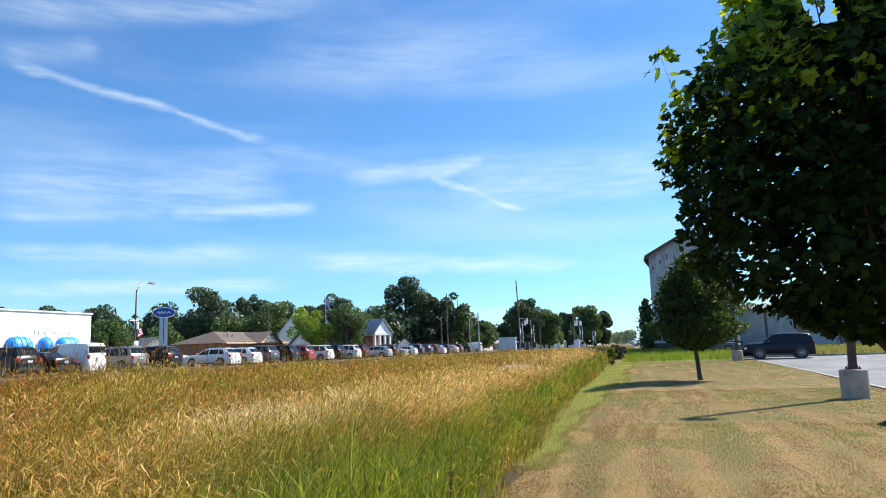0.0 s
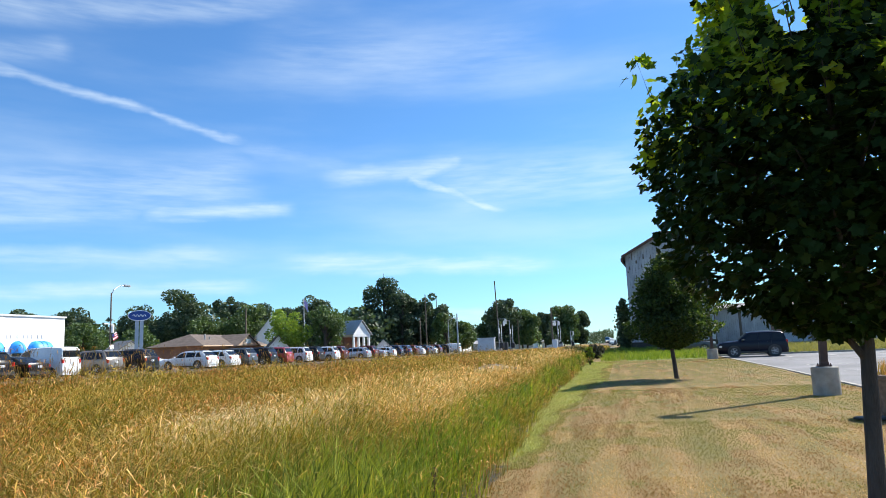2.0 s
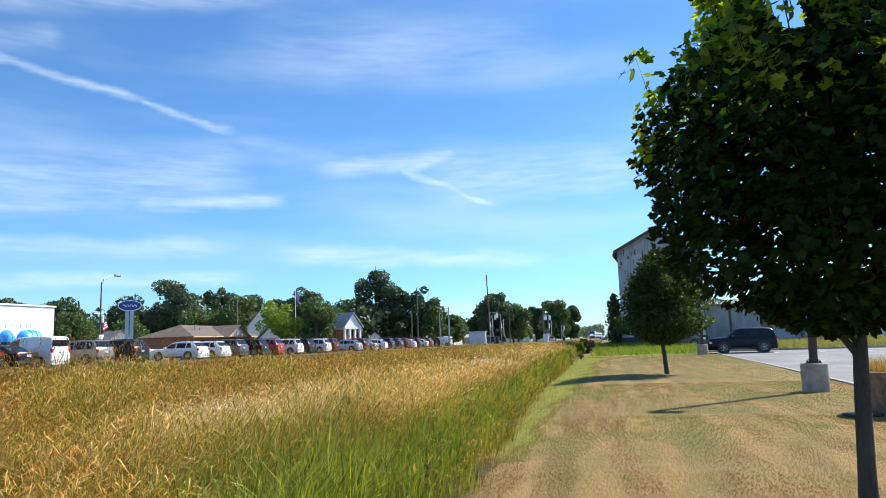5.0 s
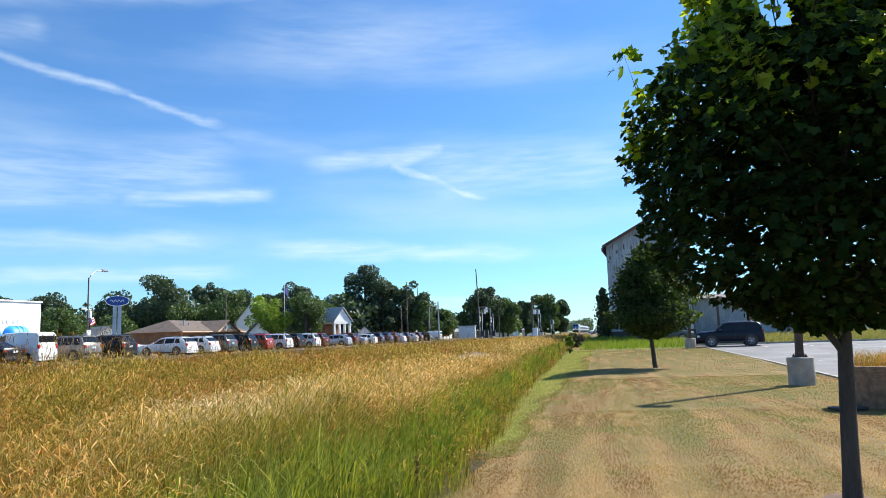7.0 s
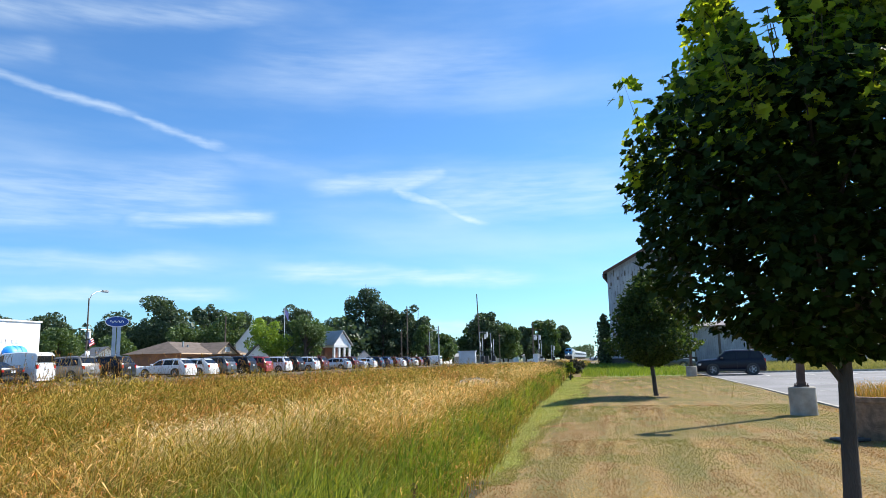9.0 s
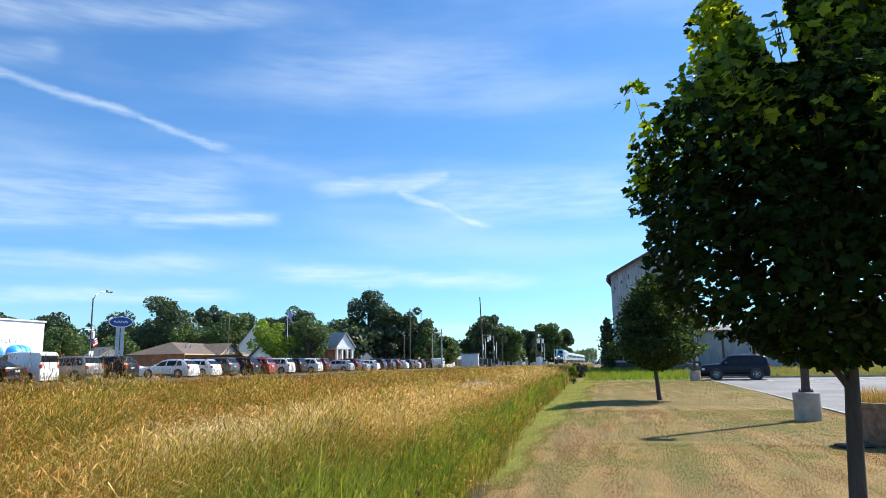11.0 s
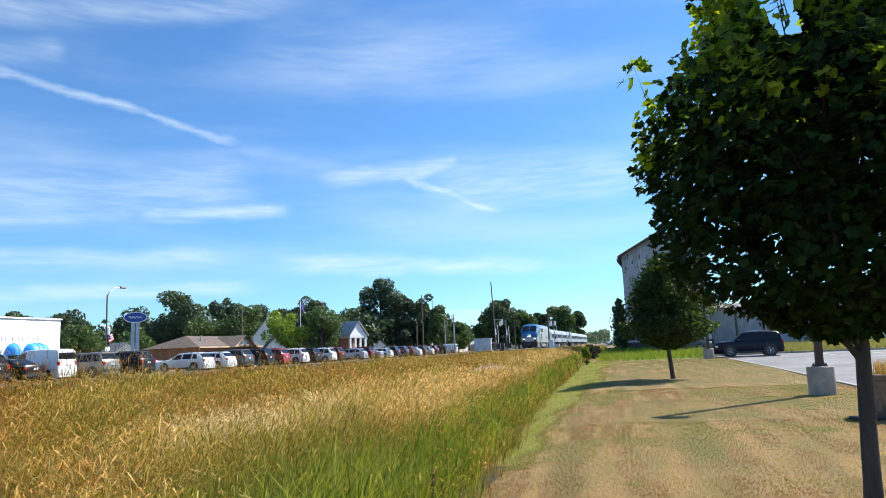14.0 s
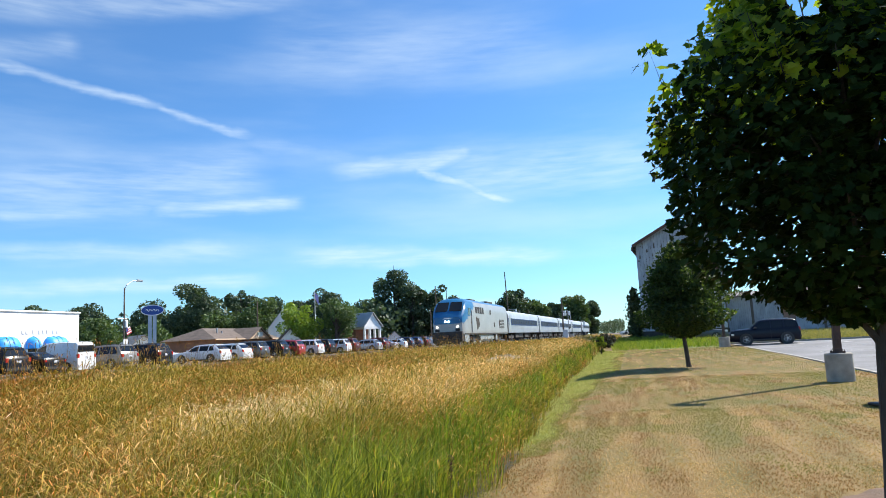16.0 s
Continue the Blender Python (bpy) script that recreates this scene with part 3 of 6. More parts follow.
def build_parking():
    bm = bmn()
    z = 0.03
    edge = [(5.6, 2), (6.0, 14), (6.4, 24), (6.75, 36), (6.3, 56.8)]
    rise = lambda y: z + float(np.interp(y, [36, 56.8], [0, .20]))
    rows = [[bm.verts.new((x, y, zz)) for x, zz in ((ex, -.15), (ex, rise(y)), (60, rise(y)), (60, -.15))] for ex, y in edge]
    for a, b in zip(rows, rows[1:]):
        for k in range(3):
            bm.faces.new((a[k], a[k + 1], b[k + 1], b[k]))
    for r in (rows[0], rows[-1]):
        bm.faces.new(r)
    lot = tagged(new("pavement", mesh_of("pavement", bm, M["asphalt"])), "worn grey asphalt car park beside the lawn", "pavement", kind="structure")
    for (x0, y0), (x1, y1) in zip(edge, edge[1:]):
        bm = bmn()
        d = 0.13
        pts = [(x0 - 0.02, y0 + 0.02, rise(y0) - z), (x0 + d, y0 + 0.02, rise(y0) - z), (x1 + d, y1 - 0.02, rise(y1) - z), (x1 - 0.02, y1 - 0.02, rise(y1) - z)]
        slab(bm, pts, (0, 0, 0.04))
        part("edging_strip", bm, M["concrete"], lot, "pale worn concrete edging")
    for k in range(7):
        x = 10.0 + 2.75 * k
        bm = bmn()
        slab(bm, [(x, 50.5, rise(50.5) + .002), (x + .11, 50.5, rise(50.5) + .002), (x + .11, 56.3, rise(56.3) + .002), (x, 56.3, rise(56.3) + .002)], (0, 0, .004))
        part("bay_line", bm, M["line_paint"], lot, "worn white bay line")
    for k in range(5):
        y = 20 + 6.5 * k
        bm = bmn()
        box(bm, 8.5, 20, y, y + 0.11, rise(y) + 0.002, rise(y) + 0.006)
        part("bay_line", bm, M["line_paint"], lot, "worn white bay line")
    bm = bmn()
    box(bm, 6.2, 60, 56.8, 56.98, -0.1, 0.36)
    bmesh.ops.bevel(bm, geom=bm.edges[:], offset=0.025, segments=2, affect="EDGES")
    part("kerb", bm, M["concrete"], lot, "low concrete kerb")


build_parking()


def build_track():
    tr = thing("railway_track", "single railway track with rusty rails on a ballast bed", "railway track", kind="structure")
    for s in (-0.7175, 0.7175):
        bm = bmn()
        prof = [(-0.07, 0), (0.07, 0), (0.07, 0.015), (0.012, 0.03), (0.012, 0.13), (0.036, 0.14), (0.036, 0.17), (-0.036, 0.17), (-0.036, 0.14), (-0.012, 0.13), (-0.012, 0.03), (-0.07, 0.015)]
        prism(bm, [(RAIL_X + s + x, RAIL_Z - 0.17 + z) for x, z in prof], -120, 1400)
        part("rail", bm, M["rail"], tr)
    bm = bmn()
    box(bm, -1.3, 1.3, -0.11, 0.11, -0.15, 0)
    first = part("sleeper", bm, M["tie"], tr)
    first.matrix_basis = pose(RAIL_X, 8, RAIL_Z - 0.165)
    for k in range(1, 260):
        share(first, tr, pose(RAIL_X + random.uniform(-0.04, 0.04), 8 + 0.53 * k, RAIL_Z - 0.165, 0, 0, random.uniform(-0.7, 0.7)))
    return tr


build_track()

# ---------------------------------------------------------------- vehicles
# length, width, stations (place along it, belt height, top height, top width), side panes, wheelbase, wheel radius, clearance
CAR_KINDS = dict(
    suv=(4.7, 1.88, [(0, .80, .90, .96), (.012, 1.04, 1.12, .96), (.03, 1.07, 1.24, .93), (.085, 1.08, 1.63, .80), (.12, 1.08, 1.70, .77), (.30, 1.07, 1.75, .76), (.48, 1.06, 1.74, .76), (.56, 1.05, 1.68, .76), (.71, 1.03, 1.12, .90), (.80, 1.02, 1.10, .90), (.90, .99, 1.06, .88), (.965, .90, .98, .86), (.99, .78, .86, .84), (1, .58, .68, .82)],
         [((.075, .115), (.215, .205)), ((.235, .225), (.42, .415)), ((.44, .435), (.665, .565))], 2.8, 0.37, .20),
    crossover=(4.95, 1.90, [(0, .74, .82, .95), (.012, .94, 1.02, .95), (.035, .99, 1.12, .93), (.125, 1.0, 1.46, .77), (.17, 1.0, 1.53, .74), (.33, .99, 1.58, .73), (.46, .98, 1.57, .73), (.54, .97, 1.51, .73), (.70, .95, 1.02, .90), (.80, .93, .99, .90), (.90, .87, .94, .88), (.965, .76, .83, .86), (.99, .66, .74, .84), (1, .52, .60, .82)],
         [((.12, .17), (.235, .225)), ((.255, .245), (.43, .42)), ((.45, .44), (.65, .545))], 2.9, 0.36, .17),
    offroader=(4.55, 1.84, [(0, .84, .92, .97), (.010, 1.06, 1.14, .96), (.022, 1.09, 1.22, .94), (.055, 1.09, 1.62, .83), (.085, 1.09, 1.70, .80), (.30, 1.08, 1.73, .79), (.50, 1.07, 1.72, .79), (.565, 1.07, 1.67, .79), (.70, 1.06, 1.14, .91), (.80, 1.04, 1.12, .91), (.92, 1.01, 1.07, .89), (.97, .95, 1.02, .88), (.99, .84, .93, .86), (1, .58, .70, .84)],
         [((.055, .085), (.215, .21)), ((.235, .235), (.40, .40)), ((.42, .42), (.655, .555))], 2.62, 0.375, .24),
    van=(4.6, 1.82, [(0, .9, 1.0, .97), (.006, 1.12, 1.25, .97), (.018, 1.18, 1.86, .88), (.045, 1.18, 1.97, .86), (.30, 1.18, 2.02, .85), (.55, 1.16, 1.98, .85), (.64, 1.12, 1.86, .85), (.80, 1.05, 1.13, .92), (.93, .92, 1.0, .9), (1, .62, .72, .85)],
         [((.53, .53), (.76, .655))], 2.9, 0.33, .18),
    sedan=(4.75, 1.84, [(0, .78, .86, .94), (.02, .95, 1.02, .94), (.14, .97, 1.06, .9), (.29, .97, 1.39, .73), (.44, .97, 1.46, .72), (.53, .95, 1.43, .72), (.69, .93, 1.0, .9), (.88, .83, .9, .9), (.98, .70, .78, .86), (1, .55, .63, .84)],
           [((.225, .30), (.41, .41)), ((.425, .425), (.645, .535))], 2.75, 0.33, .16),
)
WAGONS = ("suv", "crossover", "offroader")


def car(kind, colour, label, m, group="", category="car", rack=False):
    """A parked vehicle, nose along +x, standing on z = 0."""
    ln, wd, st, panes, base, wr, clear = CAR_KINDS[kind]
    root = thing({"van": "panel_van", "sedan": "sedan_car", "suv": "suv_car", "crossover": "crossover_car", "offroader": "suv_car"}[kind], label, category, m, group)
    col = CAR_PAINTS[colour]
    X = lambda f: (f - 0.5) * ln
    hw = wd / 2

    def at(f):
        return [float(np.interp(f, [s[0] for s in st], [s[k] for s in st])) for k in (1, 2, 3)]

    def ring(f):
        zb, zt, wf = at(f)
        pinch = 1 - 0.13 * max(0.0, (abs(f - 0.5) - 0.40) / 0.10) ** 2
        w, wt = hw * pinch, hw * wf * pinch
        half = [(0, clear), (w * .86, clear), (w * .96, clear + .10), (w, clear + .32), (w * .995, zb - .12), (w * .965, zb), (wt * 1.01, zt - .07), (wt * .90, zt - .015), (0, zt + .012)]
        return [Vector((X(f), y, z)) for y, z in half] + [Vector((X(f), -y, z)) for y, z in half[-2:0:-1]]

    fs = sorted(set([s[0] for s in st] + [.2, .25, .35, .4, .62, .66, .75, .8, .9, .93]))
    part("body", loft(bmn(), [ring(f) for f in fs]), col, root, "glossy %s paint" % colour, 38)

    def side(f, z, s):
        zb, zt, wf = at(f)
        k = min(max((z - zb) / max(zt - .07 - zb, .01), 0), 1)
        return Vector((X(f), s * hw * (.965 + (wf * 1.01 - .965) * k), z))
    for s in (1, -1):
        for (b0, t0), (b1, t1) in panes:
            z0 = max(at(b0)[0], at(b1)[0]) + .03
            pts = [side(b0, z0, s), side(b1, z0, s), side(t1, at(t1)[1] - .13, s), side(t0, at(t0)[1] - .13, s)]
            part("side_window", slab(bmn(), pts if s < 0 else pts[::-1], (0, s * .008, .002)), M["car_glass"], root, "dark tinted side glass")

    def slope(fa, fb, lo, hi, name, push):
        za, zb = at(fa)[1], at(fb)[1]
        pts = []
        for k, sgn in ((lo, 1), (lo, -1), (hi, -1), (hi, 1)):
            f, z = fa + (fb - fa) * k, za + (zb - za) * k
            pts.append(Vector((X(f), sgn * hw * .86 * (at(fa)[2] + (at(fb)[2] - at(fa)[2]) * k), z)))
        part(name, slab(bmn(), pts, push), M["car_glass"], root, "dark glass")
    cab = [i for i in range(len(st) - 1) if st[i + 1][2] - st[i][2] < -.38]
    slope(st[cab[0]][0], st[cab[0] + 1][0], .08, .93, "windshield", (.012, 0, .012))
    if kind in WAGONS:
        slope(st[2][0], st[3][0], .0, .94, "rear_window", (-.014, 0, .006))
    elif kind == "van":
        slope(.006, .018, .12, .80, "rear_window", (-.014, 0, .004))
    elif kind == "sedan":
        slope(.14, .29, .12, .94, "rear_window", (-.008, 0, .012))
    # wheels
    for sx in (1, -1):
        for s in (1, -1):
            wheel = thing("wheel", "", "", pose(sx * base / 2 - .02 * ln, s * (hw - .10), wr))
            wheel.parent = root
            bm = lathe(bmn(), [(wr * .6, -.10), (wr * .96, -.10), (wr, -.06), (wr, .06), (wr * .96, .10), (wr * .62, .112)], 20)
            bm.transform(pose(0, 0, 0, -90 * s).to_3x3().to_4x4())
            part("tyre", bm, M["rubber"], wheel, "", 40)
            bm = lathe(bmn(), [(wr * .64, .06), (wr * .64, .118), (wr * .55, .106), (wr * .18, .098), (wr * .16, .114), (wr * .05, .118)], 20)
            for k in range(5):
                a = 2 * math.pi * k / 5
                tube(bm, [(wr * .1 * math.cos(a), wr * .1 * math.sin(a), .11), (wr * .58 * math.cos(a), wr * .58 * math.sin(a), .118)], [wr * .07, wr * .06], 6)
            bm.transform(pose(0, 0, 0, -90 * s).to_3x3().to_4x4())
            part("rim", bm, M["alloy"], wheel, "silver alloy rim", 40)
            bm = lathe(bmn(), [(wr * 1.16, -.02), (wr * 1.16, .0)], 22)
            bm.transform(Matrix.Translation((sx * base / 2 - .02 * ln, s * (hw * 1.004), wr)) @ pose(0, 0, 0, -90 * s))
            part("wheel_arch", bm, M["black_trim"], root, "dark wheel arch")
    # lamps, bumpers, mirrors, handles
    zb0 = st[1][1]
    for s in (1, -1):
        b = bmn()
        tall = .42 if kind != "sedan" else .22
        box(b, X(0) - .012, X(0) + .22, s * hw * .90 - (.20 if s > 0 else 0), s * hw * .90 + (.20 if s < 0 else 0), zb0 - .20, zb0 - .20 + tall * .62)
        bmesh.ops.bevel(b, geom=b.edges[:], offset=.03, segments=1, affect="EDGES")
        part("tail_light", b, M["tail_red"], root, "red tail lamp")
        b = bmn()
        box(b, X(1) - .34, X(1) - .10, s * hw * .80 - .16, s * hw * .80 + .16, .66, .84)
        bmesh.ops.bevel(b, geom=b.edges[:], offset=.04, segments=1, affect="EDGES")
        part("headlight", b, M["lamp_clear"], root, "clear headlamp")
        b = bmn()
        fm = cab[0]
        mx = X(st[fm + 1][0]) - .32
        box(b, mx - .08, mx + .10, s * (hw + .10) - .09, s * (hw + .10) + .09, st[fm][1] + .02, st[fm][1] + .17)
        bmesh.ops.bevel(b, geom=b.edges[:], offset=.03, segments=1, affect="EDGES")
        part("wing_mirror", b, col if colour in ("white", "silver") else M["black_trim"], root, "door mirror")
        for (b0, t0), (b1, t1) in panes[-2:]:
            b = bmn()
            hx = X(b0 + .02)
            box(b, hx, hx + .17, s * hw * .975 - .025, s * hw * .975 + .03, at(b0)[0] - .115, at(b0)[0] - .08)
            part("door_handle", b, col, root)
    b = bmn()
    box(b, X(0) - .05, X(0) + .22, -hw * .90, hw * .90, clear + .14, clear + .38)
    bmesh.ops.bevel(b, geom=b.edges[:], offset=.05, segments=2, affect="EDGES")
    part("rear_bumper", b, col if colour in ("white", "silver", "red") else M["black_trim"], root, "rear bumper")
    b = bmn()
    box(b, X(1) - .30, X(1) + .03, -hw * .80, hw * .80, clear + .06, clear + .36)
    bmesh.ops.bevel(b, geom=b.edges[:], offset=.05, segments=2, affect="EDGES")
    part("front_bumper", b, M["black_trim"], root, "front bumper")
    b = bmn()
    box(b, X(0) - .022, X(0) - .002, -.16, .16, zb0 - .22, zb0 - .08)
    part("number_plate", b, M["plate"], root, "plain pale plate")
    # door seams, sill cladding and the grille
    for s in (1, -1):
        for (b0, t0), (b1, t1) in panes[-2:]:
            b = bmn()
            box(b, X(b0) - .035, X(b0) - .023, s * hw * .985 - .02, s * hw * .985 + .016, clear + .16, at(b0)[0] - .02)
            part("door_seam", b, M["black_trim"], root)
        b = bmn()
        box(b, -base / 2 + wr, base / 2 - wr * 1.25, s * hw * .95 - .03, s * hw * .95 + .03, clear + .02, clear + .16)
        bmesh.ops.bevel(b, geom=b.edges[:], offset=.02, segments=1, affect="EDGES")
        part("sill", b, M["black_trim"], root, "dark sill cladding")
    b = bmn()
    box(b, X(1) - .09, X(1) + .012, -hw * .42, hw * .42, .62, .80)
    bmesh.ops.bevel(b, geom=b.edges[:], offset=.02, segments=1, affect="EDGES")
    part("grille", b, M["black_trim"], root, "dark grille")
    if kind in WAGONS:
        zt = at(.3)[1]
        b = bmn()
        slab(b, [(X(st[3][0]) - .05, -hw * .66, at(st[3][0])[1] + .0), (X(st[4][0]), -hw * .68, at(st[4][0])[1] + .005), (X(st[4][0]), hw * .68, at(st[4][0])[1] + .005), (X(st[3][0]) - .05, hw * .66, at(st[3][0])[1])], (0, 0, .03))
        part("roof_spoiler", b, col, root)
        for s in (1, -1):
            zz = zt - .005
            b = tube(bmn(), [(X(.13), s * .58, zt - .08), (X(.16), s * .58, zz + .03), (X(.46), s * .58, zz + .03), (X(.49), s * .58, zt - .06)], [.018] * 4, 6)
            part("roof_rail", b, M["black_trim"] if not rack else M["steel"], root)
        if rack:
            for f in (.22, .42):
                b = tube(bmn(), [(X(f), -.6, zz + .04), (X(f), .6, zz + .04)], [.018, .018], 6)
                part("roof_bar", b, M["black_trim"], root)
    return root


def build_cars():
    lot = [  # y of the far rear corner, kind, colour
        (33.4, "suv", "black"), (36.0, "sedan", "black"), (38.4, "van", "white"), (42.6, "suv", "tan"), (46.3, "suv", "black"), (54.3, "crossover", "white"),
        (57.8, "crossover", "white"), (60.9, "suv", "grey"), (64.9, "suv", "black"), (68.3, "suv", "red"), (72.9, "suv", "white"), (76.2, "suv", "black"), (80.6, "suv", "white"),
        (83.4, "suv", "maroon"), (91.3, "crossover", "silver"), (94.2, "suv", "maroon"), (97.8, "sedan", "silver"), (102.1, "crossover", "white"), (105.6, "suv", "navy"), (110.1, "suv", "blue"),
        (113.8, "suv", "maroon"), (117.6, "crossover", "white"), (121.0, "suv", "navy"), (125.6, "crossover", "white"), (128.9, "suv", "maroon"), (135.8, "suv", "black"), (144.0, "van", "white")]
    word = {"suv": "sport utility vehicle", "crossover": "low crossover", "van": "panel van with tall roof", "sedan": "sedan"}
    for y, kind, colour in lot:
        ln, wd = CAR_KINDS[kind][:2]
        car(kind, colour, "%s %s parked in the sales lot row" % (colour, word[kind]), pose(-35.0 - ln / 2, y - wd / 2, LOT_Z, 0, 0, 180 + random.uniform(-2, 2)), "cars in the sales lot",
            {"van": "van"}.get(kind, "car"))
    # a second row half hidden behind the first
    for y, kind, colour in ((50.5, "sedan", "silver"), (47.6, "sedan", "navy")):
        ln, wd = CAR_KINDS[kind][:2]
        car(kind, colour, "%s sedan behind the front row of cars" % colour, pose(-44.0 - ln / 2, y + 8, LOT_Z, 0, 0, 180), "cars in the sales lot")
    car("offroader", "slate", "dark slate blue SUV parked at the lot's kerb", pose(8.15, 54.0, 0.21, 0, 0, 176.5), "", "car", True)
    car("sedan", "grey", "dull grey sedan parked in the grass before the barn", pose(4.6, 65.5, float(height(4.6, 65.5)), 0, 0, 8), "", "car")
    car("sedan", "white", "white car far off on the road", pose(-3.6, 190, 0.93, 0, 0, 200), "", "car")


build_cars()

# ---------------------------------------------------------------- buildings


def build_barn():
    """Tall old elevator building with flaking boards, its low annex beside it."""
    m = pose(-0.05, 72.0, 0, 0, 0, -4.0)
    barn = thing("barn", "tall old grey barn with flaking painted siding", "barn", m)
    w, d, he, hr = 7.9, 13.0, 10.2, 12.3
    b = bmn()
    prism(b, [(0, 0.4), (w, 0.4), (w, he), (w / 2, hr), (0, he)], 0, d)
    part("wall", b, M["barn_bare"], barn, "bare weathered boards")
    step = 0.30
    n = int(w / step)
    for k in range(n):       # upright siding boards of the front, each cut to the gable
        x0, x1 = k * step + .008, (k + 1) * step - .008
        za, zb = (he + (hr - he) * (1 - abs(x - w / 2) / (w / 2)) for x in (x0, x1))
        for part_z in (0, 1):
            cut = 4.6 + random.uniform(-.6, .6)
            b = bmn()
            lo0, hi0, hi1 = (1.5, cut, cut) if part_z == 0 else (cut + .01, za, zb)
            slab(b, [(x0, -.002, lo0), (x1, -.002, lo0), (x1, -.002, hi1), (x0, -.002, hi0)], (0, -.022 - random.uniform(0, .008), 0))
            part("siding_board", b, M["barn"], barn)
    for k in range(46):      # side boards
        b = bmn()
        slab(b, [(-.002, k * .28 + .006, 1.4), (-.002, k * .28 + .274, 1.4), (-.002, k * .28 + .274, he), (-.002, k * .28 + .006, he)], (-.024, 0, 0))
        part("siding_board", b, M["barn"], barn)
    b = bmn()
    box(b, -.06, w + .06, -.06, d, 0.2, 1.45)
    part("foundation", b, M["loco_dark"], barn, "dark stained foundation")
    for s in (0, 1):
        b = bmn()
        ex = -.36 if s == 0 else w + .36
        ez = he - .36 * (hr - he) / (w / 2)
        pts = [(ex, -.5, ez), (w / 2, -.5, hr), (w / 2, d + .5, hr), (ex, d + .5, ez)]
        slab(b, pts, (0, 0, .16))
        part("roof", b, M["barn_roof"], barn, "old dull metal roofing")
        b = bmn()
        slab(b, [(ex, -.52, ez - .16), (w / 2, -.52, hr - .16), (w / 2, -.52, hr + .16), (ex, -.52, ez + .16)], (0, -.05, 0))
        part("fascia", b, M["fascia"], barn, "red-brown fascia board")
    b = bmn()
    box(b, -.45, -.27, -.5, d + .5, he - .60, he - .28)
    part("gutter", b, M["fascia"], barn, "dark gutter")
    for x, z0, z1, ww in ((7.2, 7.2, 9.0, .35),):
        b = bmn()
        box(b, x, x + ww, -.06, -.03, z0, z1)
        win = part("window", b, M["dark_void"], barn, "dark empty window")
        b = bmn()
        for q in ((x - .07, x, z0 - .07, z1 + .07), (x + ww, x + ww + .07, z0 - .07, z1 + .07), (x, x + ww, z0 - .07, z0), (x, x + ww, z1, z1 + .07)):
            box(b, q[0], q[1], -.075, -.025, q[2], q[3])
        part("window_frame", b, M["barn_bare"], win)
    for z in (2.6, 6.1):
        b = bmn()
        box(b, -.045, -.02, 1.2, 2.0, z, z + 1.5)
        part("window", b, M["dark_void"], barn, "dark empty window")
    rng = random.Random(5)
    for k in range(240):     # scabs of bare board where the paint has come away
        x, z = rng.uniform(.1, w - .2), rng.uniform(1.7, he)
        ww, hh = rng.uniform(.04, .18), rng.choice((.12, .2, .35, .6)) * rng.uniform(.5, 1.2)
        b = bmn()
        slab(b, [(x, -.034, z), (x + ww, -.034, z + rng.uniform(0, .06)), (x + ww * .8, -.034, z + hh), (x + ww * .1, -.034, z + hh * .9)], (0, -.004, 0))
        part("bare_patch", b, M["barn_bare"], barn)
    # annex
    ann = thing("annex_shed", "long low grey shed with corrugated walls and rusty door", "shed", pose(7.6, 76.0, 0, 0, 0, -4.0))
    b = bmn()
    box(b, 0, 15.1, 0, 7, .4, 4.5)
    part("wall", b, M["barn_bare"], ann)
    b = bmn()
    for k in range(75):
        prism(b, [(k * .2, .55), (k * .2 + .19, .55), (k * .2 + .19, 4.45 - .0), (k * .2, 4.45)], -.03 - (.02 if k % 2 else 0), -.002)
    part("cladding", b, M["barn"], ann, "dull grey corrugated cladding")
    b = bmn()
    slab(b, [(-.3, -.5, 4.45), (15.5, -.5, 4.45), (15.5, 7.3, 5.2), (-.3, 7.3, 5.2)], (0, 0, .12))
    part("roof", b, M["barn_roof"], ann, "low metal roof")
    b = bmn()
    box(b, 5.8, 6.9, -.09, -.055, .7, 4.1)
    part("door", b, mat("rusty_door", (.26, .16, .12), (.18, .12, .10), .8), ann, "rusty brown door")
    for x in (2.9, 9.3, 12.1):
        b = bmn()
        box(b, x, x + .25, -.085, -.055, .6, 4.3)
        part("batten", b, M["barn_bare"], ann)
    b = bmn()
    box(b, 13.9, 14.45, -1.2, -.9, .3, 2.9)
    part("pale_post", b, M["white"], ann, "pale painted post")
    # long white shed further right
    shed = thing("white_shed", "low white shed beyond the car park", "shed", pose(24.5, 86, 0, 0, 0, -4))
    b = bmn()
    box(b, 0, 16, 0, 6, .4, 3.0)
    part("wall", b, M["white"], shed)
    b = bmn()
    slab(b, [(-.3, -.4, 3.0), (16.3, -.4, 3.0), (16.3, 6.4, 3.6), (-.3, 6.4, 3.6)], (0, 0, .1))
    part("roof", b, M["pale_roof"], shed)


build_barn()


